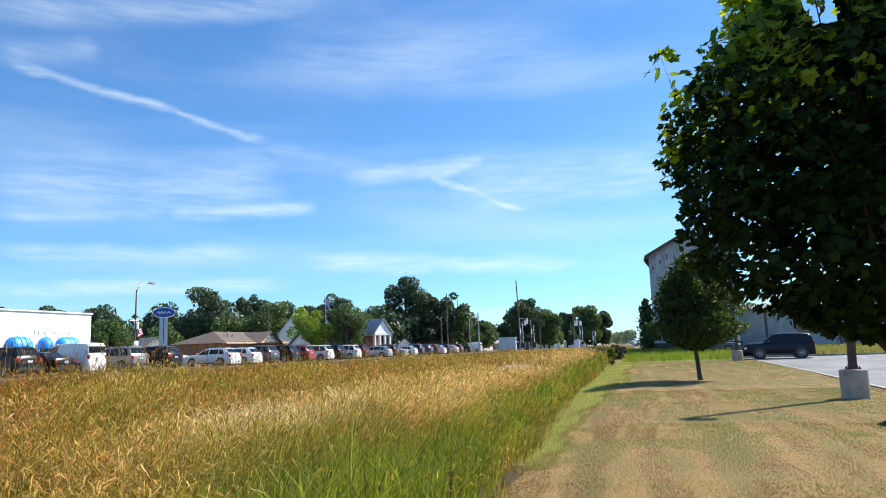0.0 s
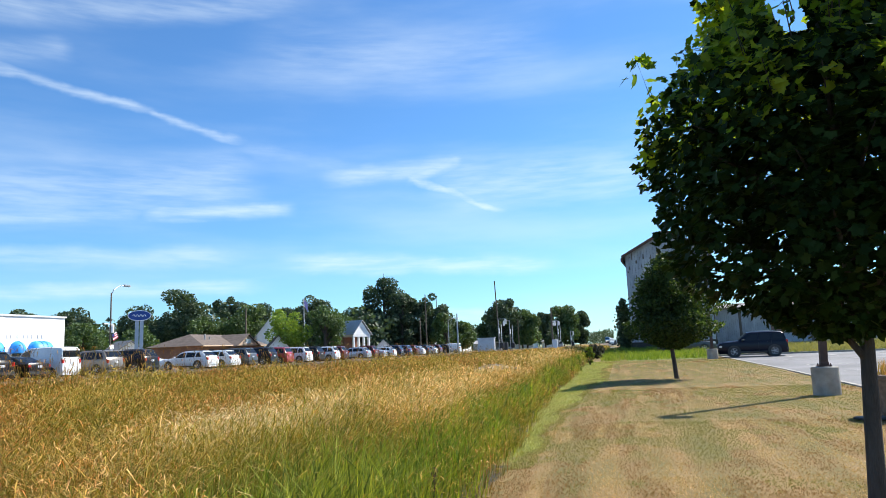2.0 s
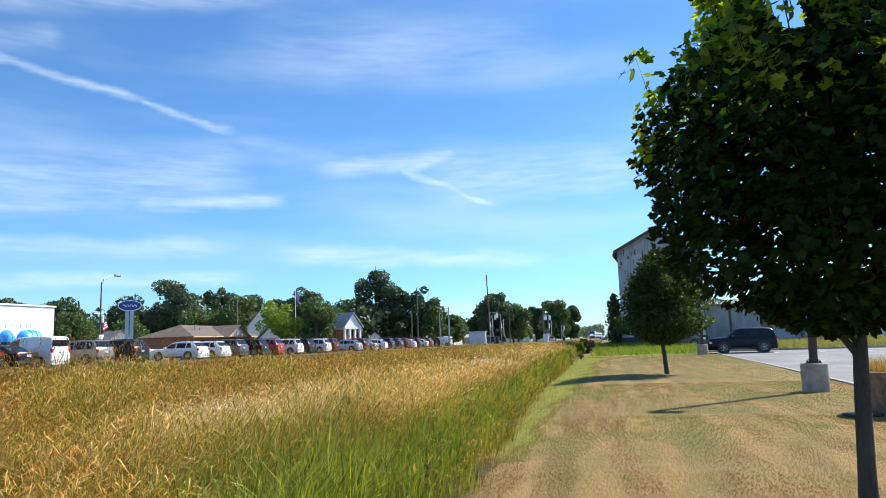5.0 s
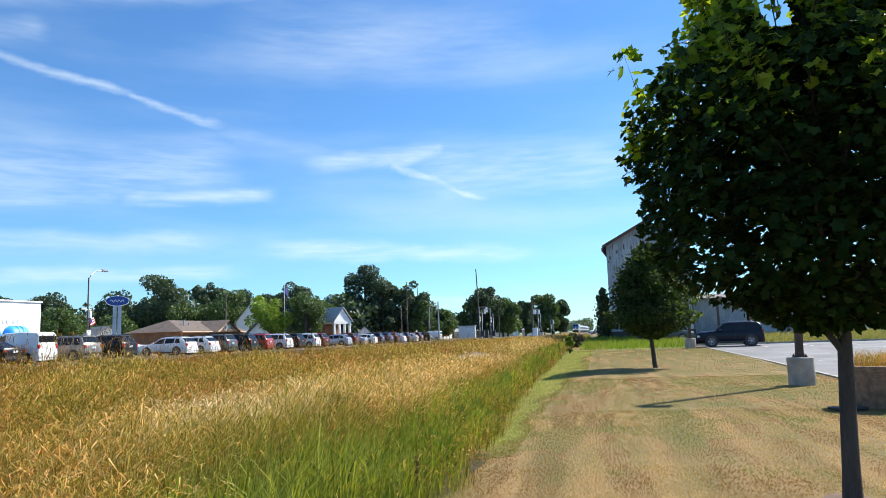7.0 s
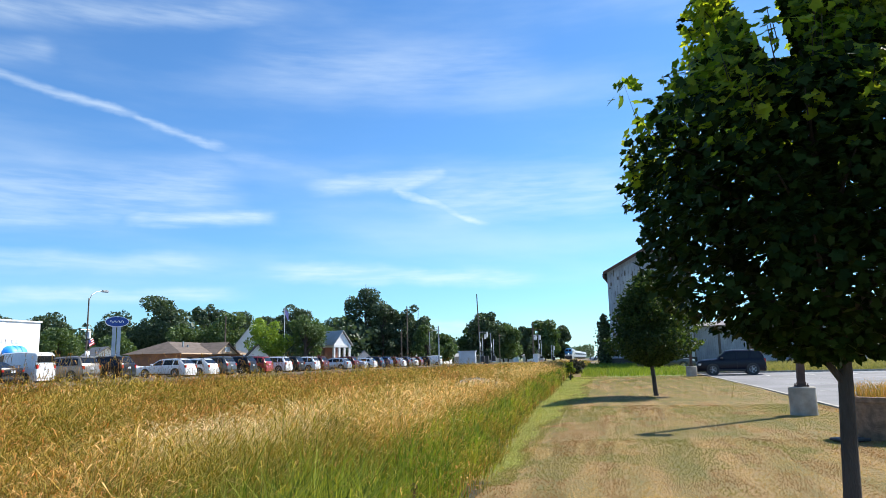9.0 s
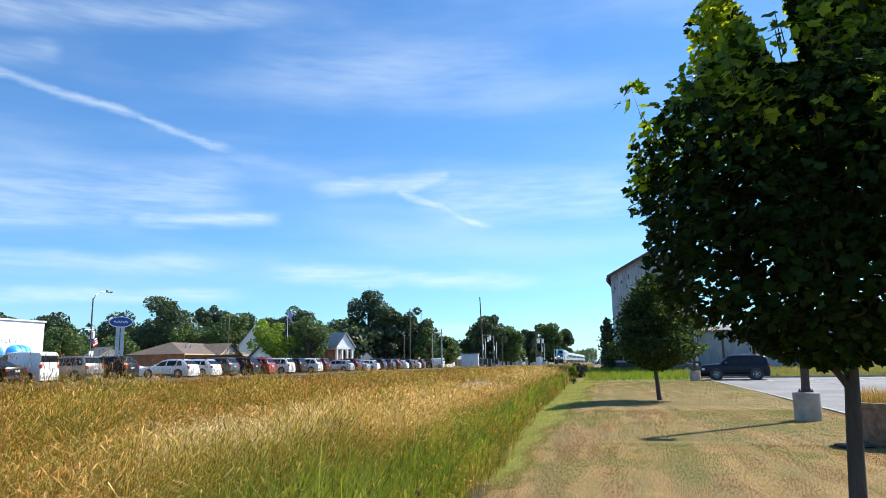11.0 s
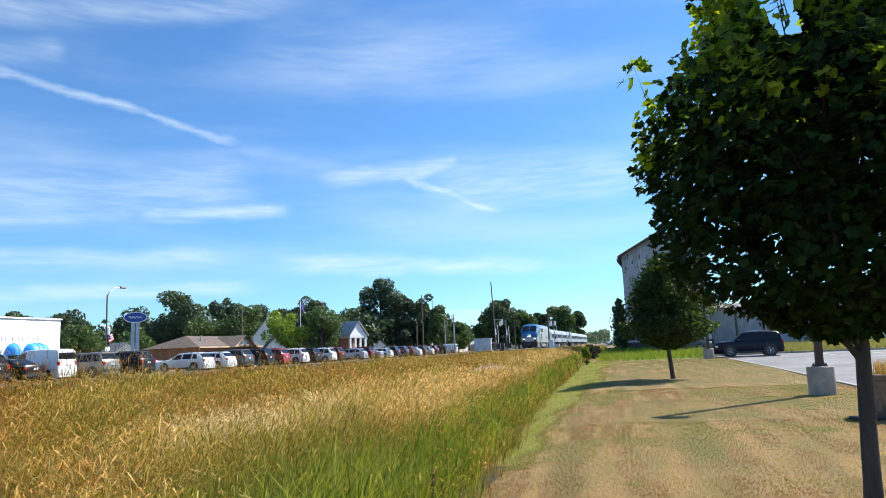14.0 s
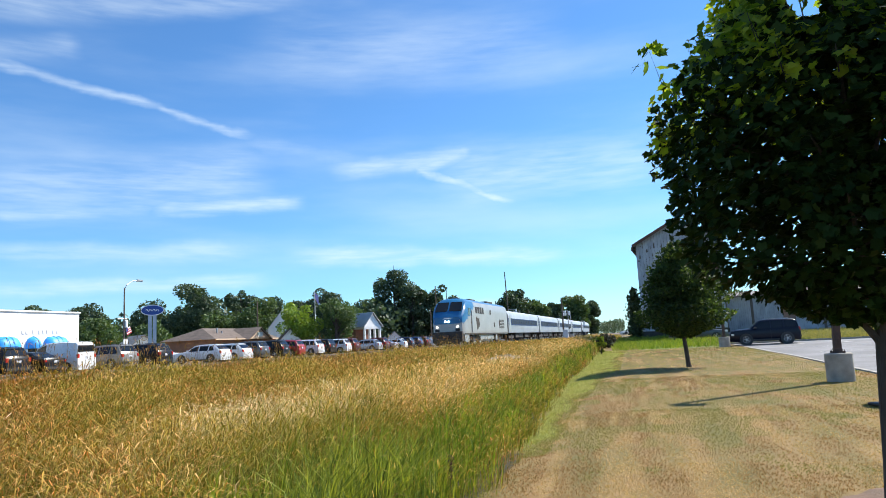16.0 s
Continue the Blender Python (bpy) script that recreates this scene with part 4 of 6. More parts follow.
def leaf_cloud(pts, size, rng, flat=0.5, out=None):
    """Small folded leaf clumps, two triangles each, at the given points."""
    n = len(pts)
    a = rng.normal(size=(n, 3))
    a /= np.linalg.norm(a, axis=1, keepdims=True)
    b = np.cross(a, rng.normal(size=(n, 3)))
    b /= np.linalg.norm(b, axis=1, keepdims=True)
    s = size * rng.uniform(.55, 1.3, (n, 1))
    c = np.cross(a, b)
    v = np.stack([pts - a * s * .5, pts + b * s * .38 + c * s * .12, pts + a * s * .6, pts - b * s * .38 + c * s * .12], 1)
    t = (np.arange(n)[:, None, None] * 4 + np.array([[0, 1, 2], [0, 2, 3]])[None]).reshape(-1, 3)
    return v.reshape(-1, 3), t


def crown_points(n, H, R, z0, rng, blobs, lump=.36):
    """Points on and in a cluster of blobs that fills an uneven crown."""
    cs, rs = [], []
    for k in range(blobs):
        u = rng.uniform(.05, .86)
        prof = math.sin(math.pi * min(max(u, .02), .98) ** .8) ** .6
        a = rng.uniform(0, 2 * math.pi)
        r = R * prof * rng.uniform(.30, .78)
        cs.append((r * math.cos(a), r * math.sin(a), z0 + (H - z0) * u))
        rs.append(R * lump * rng.uniform(.65, 1.25) * (.55 + .6 * prof))
    cs, rs = np.array(cs), np.array(rs)
    pick = rng.choice(blobs, n, p=rs ** 2 / (rs ** 2).sum())
    d = rng.normal(size=(n, 3))
    d /= np.linalg.norm(d, axis=1, keepdims=True)
    rad = rs[pick] * rng.uniform(.30, 1.0, n) ** .45
    p = cs[pick] + d * rad[:, None] * np.array([1, 1, .85])
    p[:, 2] = np.clip(p[:, 2], z0 * .8, H)
    return p, cs


def tree(name, label, category, x, y, H, R, z0, material, leaves, size, seed, blobs=26, trunk=.3, group="", lump=.36, base=None):
    rng = np.random.default_rng(seed)
    z = float(height(x, y)) if base is None else base
    root = thing(name, label, category, pose(x, y, z - .05), group)
    p, cs = crown_points(leaves, H, R, z0, rng, blobs, lump)
    b = bmn()
    bend = [(0, 0, 0), (.02 * H * rng.uniform(-1, 1), .02 * H * rng.uniform(-1, 1), z0), (0, 0, H * .55), (.05 * R, 0, H * .85)]
    tube(b, bend, [trunk, trunk * .8, trunk * .45, trunk * .12], 9)
    part("trunk", b, M["bark"], root, "", 60)
    b = bmn()
    for c in cs[::max(1, len(cs) // 9)]:
        zs = min(max(z0 * .9, c[2] * .55), H * .6)
        tube(b, [(0, 0, zs), (c[0] * .5, c[1] * .5, zs + (c[2] - zs) * .45), tuple(c)], [trunk * .4, trunk * .22, trunk * .06], 6)
    part("limb", b, M["bark"], root)
    v, t = leaf_cloud(p, size, rng)
    ob = new("crown", tri_mesh("crown", v, t, material))
    ob.parent = root
    return root


def build_far_trees():
    g = "trees beyond the tracks"
    D, Md, Li = M["hazy_dark_leaf"], M["mid_leaf"], M["lime_leaf"]
    # x, y, height, radius
    dark = [(-57, 187, 13.5, 5.8), (-64, 188, 13, 6.2), (-87, 150, 12.5, 6.0), (-36, 236, 10, 5.5), (-66, 182, 24.0, 6.0), (-60, 180, 16, 5.0), (-51.5, 184, 16.0, 5.6), (-55.5, 190, 12.5, 4.2), (-73, 182, 13.5, 6.2), (-101, 142, 17.2, 7.0), (-92, 146, 16.0, 4.6), (-112, 140, 13, 6.5), (-77, 148, 12.5, 4.6), (-72.5, 150, 14.6, 5.4), (-40, 222, 15.6, 6.6), (-30, 250, 11.5, 4.8), (-23.5, 330, 15, 6.0), (-38, 325, 13, 7), (-60, 215, 9.5, 5.5), (-70, 205, 10, 6), (-120, 128, 12, 6.5), (-127, 120, 12.5, 6.5), (-130, 108, 12.2, 6.5), (-138, 110, 13.5, 7.0), (-145, 100, 11.8, 7.0)]
    green = [(-47, 190, 9, 4.6), (-46.5, 176, 10, 4.0), (-84, 142, 11.5, 6.2), (-94, 138, 9.5, 5.5), (-46.9, 102, 8.2, 4.1), (-66, 150, 9.5, 5), (-33, 226, 11.5, 6.0), (-46, 232, 11, 5), (-30, 320, 17, 8), (-52, 210, 8.0, 5), (-105, 115, 8.0, 5.5), (-90, 112, 7.0, 4.5)]
    bright = [(-52.5, 101, 8.5, 3.9)]
    seed = 100
    for rows, m, lab in ((dark, D, "large dark green broadleaf tree beyond the tracks"), (green, Md, "rounded mid green tree beyond the tracks"), (bright, Li, "bright yellow-green round tree beside the low house")):
        for x, y, h, r in rows:
            seed += 1
            tree("tree", lab, "tree", x, y, h * 1.11, r, 1.3, m, int(1250 * r), .0032 * math.hypot(x, y), seed, int(3.6 * r) + 3, .35, g)
    # far woodland along the horizon
    rng = np.random.default_rng(77)
    P = []
    for x0, x1, y0, y1, h, n in ((-260, -95, 150, 200, 17.5, 34000), (-200, -60, 165, 230, 15, 24000), (-330, -150, 190, 260, 15, 6000), (-170, -40, 330, 420, 13, 5000), (-40, -18, 620, 760, 17, 5000), (-14, 6, 900, 1100, 14, 2000), (-130, -60, 240, 300, 11, 6000), (-78, -44, 245, 300, 15, 9000), (20, 300, 300, 420, 12, 5000)):
        xx = rng.uniform(x0, x1, n)
        yy = rng.uniform(y0, y1, n)
        top = h * np.array([.62 + .5 * noise.noise(Vector((a * .06, b * .02, 3))) + .12 * noise.noise(Vector((a * .3, b * .1, 7))) for a, b in zip(xx, yy)])
        P.append(np.stack([xx, yy, .6 + np.clip(top, 1.5, None) * rng.uniform(0, 1, n) ** .6], 1))
    v, t = leaf_cloud(np.concatenate(P), 1.1, rng)
    tagged(new("far_woods", tri_mesh("far_woods", v, t, D)), "dark green belt of woods along the horizon", "woods", kind="stuff")


build_far_trees()


def maple_leaf_shape():
    half = [(90, 1.0), (77, .74), (67, .80), (58, .58), (46, .74), (36, .95), (26, .72), (15, .74), (6, .56), (-12, .60), (-30, .62), (-46, .44), (-78, .26)]
    pts = [(r * math.cos(radians(a)), r * math.sin(radians(a))) for a, r in half]
    return np.array(pts + [(-x, y) for x, y in pts[::-1] if abs(x) > 1e-6])


LEAF = maple_leaf_shape()


def big_leaves(pts, size, rng, outward, droop=.5, shape=LEAF):
    """Lobed leaves with a fold along the middle, hanging from the given points."""
    n, k = len(pts), len(shape)
    nrm = outward * .55 + rng.normal(size=(n, 3)) * .55 + np.array([0, 0, .75])
    nrm /= np.linalg.norm(nrm, axis=1, keepdims=True)
    tip = outward * .8 + rng.normal(size=(n, 3)) * .6 + np.array([0, 0, -droop])
    tip -= nrm * (tip * nrm).sum(1, keepdims=True)
    tip /= np.linalg.norm(tip, axis=1, keepdims=True)
    side = np.cross(tip, nrm)
    s = size * rng.uniform(.6, 1.25, (n, 1, 1))
    fold = rng.uniform(.05, .35, (n, 1, 1))
    out = pts[:, None] + s * (shape[None, :, :1] * side[:, None] + (shape[None, :, 1:]) * tip[:, None] + fold * np.abs(shape[None, :, :1]) * nrm[:, None])
    mid = pts[:, None] + 0 * out[:, :1]
    v = np.concatenate([mid, out], 1).reshape(-1, 3)
    tri = np.array([[0, i + 1, (i + 1) % k + 1] for i in range(k)])
    t = (np.arange(n)[:, None, None] * (k + 1) + tri[None]).reshape(-1, 3)
    return v, t


def build_maple():
    x0, y0 = 1.965, 7.12
    rng = np.random.default_rng(11)
    root = thing("maple_tree", "young maple tree with dense dark lobed leaves on the lawn", "tree", pose(x0, y0, -.02))
    b = bmn()
    tube(b, [(0, 0, -.1), (0, 0, .05), (.012, 0, .35), (.045, .01, 1.0), (.075, .02, 1.5), (.08, .02, 2.4), (.03, .02, 3.6), (0, 0, 4.6), (0, 0, 5.5)], [.115, .086, .074, .066, .060, .050, .040, .026, .008], 16)
    part("trunk", b, M["bark"], root, "grey-brown ridged bark", 60)
    prof_z = [1.56, 1.70, 1.86, 2.01, 2.18, 2.38, 2.58, 2.80, 3.1, 3.5, 3.8, 3.93, 4.06, 4.4, 4.8, 5.2, 5.5, 5.7]
    prof_r = [.30, .65, 1.02, 1.28, 1.46, 1.62, 1.78, 1.82, 1.74, 1.70, 1.70, 1.60, 1.36, 1.08, .98, .90, .62, .2]
    b = bmn()
    tips = []
    for k in range(30):
        zt = rng.uniform(2.1, 5.2)
        a = k * 2.4 + rng.uniform(-.3, .3)
        r = np.interp(zt, prof_z, prof_r) * .82
        zs = max(1.75, zt - .55 * r - .15)
        tip = (r * math.cos(a), r * math.sin(a), zt)
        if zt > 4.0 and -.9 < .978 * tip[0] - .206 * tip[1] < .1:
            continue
        w = np.interp(zs, [1.3, 6], [.042, .012])
        tube(b, [(0, 0, zs), (tip[0] * .35, tip[1] * .35, zs + (zt - zs) * .55), (tip[0] * .7, tip[1] * .7, zs + (zt - zs) * .85), tip], [w, w * .7, w * .45, w * .15], 7)
        tips.append(tip)
    # the fork low on the trunk, towards the ditch
    tube(b, [(.06, .01, 1.36), (-.04, -.03, 1.50), (-.16, -.06, 1.66), (-.5, -.1, 2.15)], [.034, .030, .026, .018], 8)
    part("limb", b, M["bark"], root, "", 60)
    n = 33500
    z = 1.58 + (5.7 - 1.58) * rng.beta(1.2, 1.35, n)
    a = rng.uniform(0, 2 * math.pi, n)
    lump = np.array([noise.noise(Vector((math.cos(t) * 2.1, math.sin(t) * 2.1, q * 1.25))) for t, q in zip(a, z)])
    rmax = np.interp(z, prof_z, prof_r) * (1 + .24 * lump)
    r = rmax * rng.uniform(.0, 1, n) ** .42
    pts = np.stack([r * np.cos(a), r * np.sin(a), z + .10 * lump], 1)
    outw = np.stack([np.cos(a), np.sin(a), 0 * a], 1)
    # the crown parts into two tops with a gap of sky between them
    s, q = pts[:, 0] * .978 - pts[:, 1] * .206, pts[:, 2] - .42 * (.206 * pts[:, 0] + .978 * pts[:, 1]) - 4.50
    thin = (z < 2.5) & (rng.uniform(0, 1, n) < .38) | (np.array([noise.noise(Vector(p) * 1.7) for p in pts]) > np.where(pts[:, 0] > -1.1, np.interp(z, [2.0, 2.6, 3.2], [.26, .36, .44]), .6))
    airy = (s > -1.35) & (s < -.40) & (z > 1.9) & (z < 2.75) & (np.array([noise.noise(Vector((p[0] * 2.4, p[2] * 4.0, 7))) for p in pts]) > .20)
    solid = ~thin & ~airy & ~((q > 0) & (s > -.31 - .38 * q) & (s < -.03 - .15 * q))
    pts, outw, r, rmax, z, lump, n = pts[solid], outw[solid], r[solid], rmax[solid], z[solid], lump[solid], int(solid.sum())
    # outer leaves high up take the pale material to imitate direct sun
    lit_shell = (r > .66 * rmax) & (rng.uniform(0, 1, n) < np.interp(z + .6 * lump, [3.1, 3.8, 4.4], [.0, .42, .78]))
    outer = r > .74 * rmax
    for sel, shape, name, size in ((~lit_shell & outer, LEAF, "crown", .064), (~lit_shell & ~outer, LEAF[::2], "inner_leaves", .070)):
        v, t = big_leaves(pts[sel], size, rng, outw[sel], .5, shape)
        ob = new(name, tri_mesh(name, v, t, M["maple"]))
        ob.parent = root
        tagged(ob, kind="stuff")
    v, t = big_leaves(pts[lit_shell], .064, rng, outw[lit_shell])
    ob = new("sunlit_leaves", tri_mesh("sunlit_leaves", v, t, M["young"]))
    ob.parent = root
    tagged(ob, "leaves near the top coloured paler, as if sunlit", kind="stuff")
    # fresh shoots; their pale leaf colour also paints sunlight on the upper side
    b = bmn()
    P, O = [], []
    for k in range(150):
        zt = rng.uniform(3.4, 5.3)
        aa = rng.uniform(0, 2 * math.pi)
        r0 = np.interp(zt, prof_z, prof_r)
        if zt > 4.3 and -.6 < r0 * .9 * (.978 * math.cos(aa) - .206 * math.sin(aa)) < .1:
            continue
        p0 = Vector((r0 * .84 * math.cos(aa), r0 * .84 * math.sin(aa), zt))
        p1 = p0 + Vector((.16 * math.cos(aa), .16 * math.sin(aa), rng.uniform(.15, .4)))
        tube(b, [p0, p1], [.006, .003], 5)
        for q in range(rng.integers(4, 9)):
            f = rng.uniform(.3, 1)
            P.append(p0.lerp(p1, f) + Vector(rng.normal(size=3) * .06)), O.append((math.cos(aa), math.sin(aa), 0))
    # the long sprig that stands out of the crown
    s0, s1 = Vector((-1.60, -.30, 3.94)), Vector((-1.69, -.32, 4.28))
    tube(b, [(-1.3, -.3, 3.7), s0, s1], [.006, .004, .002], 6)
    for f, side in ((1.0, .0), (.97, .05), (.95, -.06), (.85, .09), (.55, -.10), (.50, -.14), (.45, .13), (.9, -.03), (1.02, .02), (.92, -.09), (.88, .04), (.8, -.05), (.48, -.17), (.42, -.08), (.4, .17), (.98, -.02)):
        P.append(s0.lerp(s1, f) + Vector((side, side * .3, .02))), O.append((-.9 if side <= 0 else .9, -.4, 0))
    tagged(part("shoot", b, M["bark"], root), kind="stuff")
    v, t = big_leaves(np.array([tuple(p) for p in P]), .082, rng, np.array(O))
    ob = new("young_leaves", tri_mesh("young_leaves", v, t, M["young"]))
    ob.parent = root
    tagged(ob, "new-grown yellow-green leaves, coloured paler as if sunlit")
    # bare ring of earth round the stem
    bm = bmn()
    bmesh.ops.create_circle(bm, cap_ends=True, segments=26, radius=.42)
    for q in bm.verts:
        q.co *= 1 + .45 * noise.noise(q.co * 4)
        q.co.z = .012
    bm.transform(Matrix.Translation((x0 + .05, y0, 0)))
    tagged(new("mulch_ring", mesh_of("mulch_ring", bm, M["dirt"])), "bare reddish earth ring round the maple's stem", "mulch", kind="structure")


build_maple()


def build_small_tree():
    rng = np.random.default_rng(21)
    x, y = 1.66, 30.9
    root = thing("small_tree", "small oval lawn tree with glossy dark green leaves", "tree", pose(x, y, -.03))
    b = bmn()
    tube(b, [(.02, 0, 0), (0, 0, .15), (-.04, 0, .8), (-.10, 0, 1.5), (-.08, 0, 2.6), (0, 0, 4.2)], [.12, .095, .085, .08, .05, .012], 12)
    part("trunk", b, M["bark"], root, "", 60)
    pz, pr = [1.3, 1.5, 1.8, 2.3, 2.8, 3.5, 4.1, 4.7, 5.3], [.40, .95, 1.45, 1.80, 1.84, 1.60, 1.25, .80, .25]
    b = bmn()
    for k in range(18):
        zt = rng.uniform(1.6, 4.4)
        a = k * 2.4
        r = np.interp(zt, pz, pr) * .8
        tube(b, [(-.08, 0, max(1.2, zt - .5 * r)), (r * .5 * math.cos(a), r * .5 * math.sin(a), zt - .12 * r), (r * math.cos(a), r * math.sin(a), zt)], [.03, .018, .005], 6)
    part("limb", b, M["bark"], root)
    n = 26000
    z = 1.3 + 4.0 * rng.beta(1.15, 1.5, n)
    a = rng.uniform(0, 2 * math.pi, n)
    lump = np.array([noise.noise(Vector((math.cos(t) * 1.7, math.sin(t) * 1.7, q * 1.3))) + .7 * noise.noise(Vector((math.cos(t) * 4, math.sin(t) * 4, q * 3))) for t, q in zip(a, z)])
    r = np.interp(z, pz, pr) * (1 + .58 * lump) * rng.uniform(0, 1, n) ** .48
    v, t = leaf_cloud(np.stack([r * np.cos(a) - .02, r * np.sin(a), z + .12 * lump], 1), .118, rng)
    ob = new("crown", tri_mesh("crown", v, t, M["pear"]))
    ob.parent = root


build_small_tree()


def lamp_base(x, y, h, r, label, lean=0.0):
    root = thing("parking_lamp", label, "lamp post", pose(x, y, float(height(x, y))))
    b = lathe(bmn(), [(r * 1.0, -.1), (r, h - .03), (r - .03, h), (.02, h)], 40)
    part("concrete_base", b, M["concrete"], root, "round cast concrete footing", 40)
    b = bmn()
    box(b, -.155, .155, -.155, .155, h, h + .025)
    plate = part("base_plate", b, M["rust"], root, "rusty base plate")
    for sx in (-1, 1):
        for sy in (-1, 1):
            b = lathe(bmn(), [(.028, h + .02), (.028, h + .05), (.014, h + .052), (.014, h + .085)], 8, (sx * .125, sy * .125))
            part("anchor_bolt", b, M["rust"], plate)
    b = bmn()
    hw0, hw1, top = .088, .07, 6.4
    loft(b, [[(sx * w + lean * max(0, z - h - .13), sy * w, z) for sx, sy in ((-1, -1), (1, -1), (1, 1), (-1, 1))] for w, z in ((hw0 * 1.12, h + .02), (hw0 * 1.12, h + .10), (hw0, h + .13), (hw1, top))])
    part("pole", b, M["rust"], root, "brown square steel pole")
    b = bmn()
    box(b, -.06, -.0, -.08, .08, h + .45, h + .75)
    part("hand_hole_cover", b, M["rust"], root)
    b = bmn()
    box(b, .15 + lean * 5, .75 + lean * 5, -.20, .20, top - .02, top + .14)
    bmesh.ops.bevel(b, geom=b.edges[:], offset=.03, segments=2, affect="EDGES")
    part("lamp_head", b, M["rust"], root, "brown box lamp head")
    return root


lamp_base(4.86, 20.7, .74, .335, "brown square lamp post on a round concrete footing", .04)
lamp_base(5.36, 52.6, .70, .37, "far brown lamp post on a concrete footing")


def build_planter():
    x, y = 5.05, 15.15
    root = thing("planter", "large round pebbled concrete planter with dry ornamental grass", "planter", pose(x, y, 0))
    b = lathe(bmn(), [(.56, -.05), (.60, .03), (.70, .40), (.735, .68), (.76, .70), (.765, .79), (.70, .80), (.67, .74), (.05, .72)], 44)
    part("pot", b, M["pebble"], root, "reddish exposed-aggregate pot", 40)
    b = lathe(bmn(), [(.67, .725), (.4, .755), (.02, .76)], 30)
    part("soil", b, M["dirt"], root)
    rng = np.random.default_rng(4)
    n = 900
    a, r = rng.uniform(0, 6.283, n), .62 * rng.uniform(0, 1, n) ** .5
    v, t = blade_mesh(np.stack([r * np.cos(a), r * np.sin(a), np.full(n, .74)], 1), rng.uniform(.18, .42, n), np.full(n, .008), rng, .5)
    ob = new("grass_tuft", tri_mesh("grass_tuft", v, t, M["golden"]))
    ob.parent = root
    tagged(ob, "dry golden grass")
    slabm = bmn()
    box(slabm, -.28, .28, -.2, .2, 0, .05)
    bmesh.ops.bevel(slabm, geom=slabm.edges[:], offset=.015, segments=1, affect="EDGES")
    ob = new("stepping_stone", mesh_of("stepping_stone", slabm, M["black_trim"]))
    ob.matrix_basis = pose(4.15, 14.6, .02, 0, 0, 20)
    tagged(ob, "flat dark stone slab on the lawn", "stone")


def blade_mesh(p, h, w, rng, lean=.35, head=0.0, way=None):
    """Bent tapered blades: root, bend and tip, with an optional seed head."""
    n = len(p)
    a = rng.uniform(0, 2 * math.pi, n)
    d = np.stack([np.cos(a), np.sin(a), 0 * a], 1)
    d = d if way is None else way
    a2 = rng.uniform(0, 2 * math.pi, n)
    s = np.stack([np.cos(a2), np.sin(a2), 0 * a2], 1) * w[:, None] * .5
    k = rng.uniform(.05, 1, n)[:, None] * lean * h[:, None]
    up = np.array([0, 0, 1.0])
    m = p + d * k * .3 + up * (h * .6)[:, None]
    t = p + d * k + up * (h * (1 - .25 * rng.uniform(0, 1, n) * lean))[:, None]
    if not head:
        v = np.stack([p - s, p + s, m + s * .8, m - s * .8, t], 1)
        tri = np.array([[0, 1, 2], [0, 2, 3], [3, 2, 4]])
        c = 5
    else:
        q = m * .45 + t * .55
        hs = s * head
        e = t + d * (.15 * h)[:, None] - up * (.10 * h * rng.uniform(0, 1, n))[:, None]
        mid = t * .8 + q * .2
        v = np.stack([p - s * .6, p + s * .6, m + s * .5, m - s * .5, q, mid + hs, mid - hs, e], 1)
        tri = np.array([[0, 1, 2], [0, 2, 3], [3, 2, 4], [4, 5, 6], [6, 5, 7]])
        c = 8
    return v.reshape(-1, 3), (np.arange(n)[:, None, None] * c + tri[None]).reshape(-1, 3)


build_planter()

# ---------------------------------------------------------------- grass


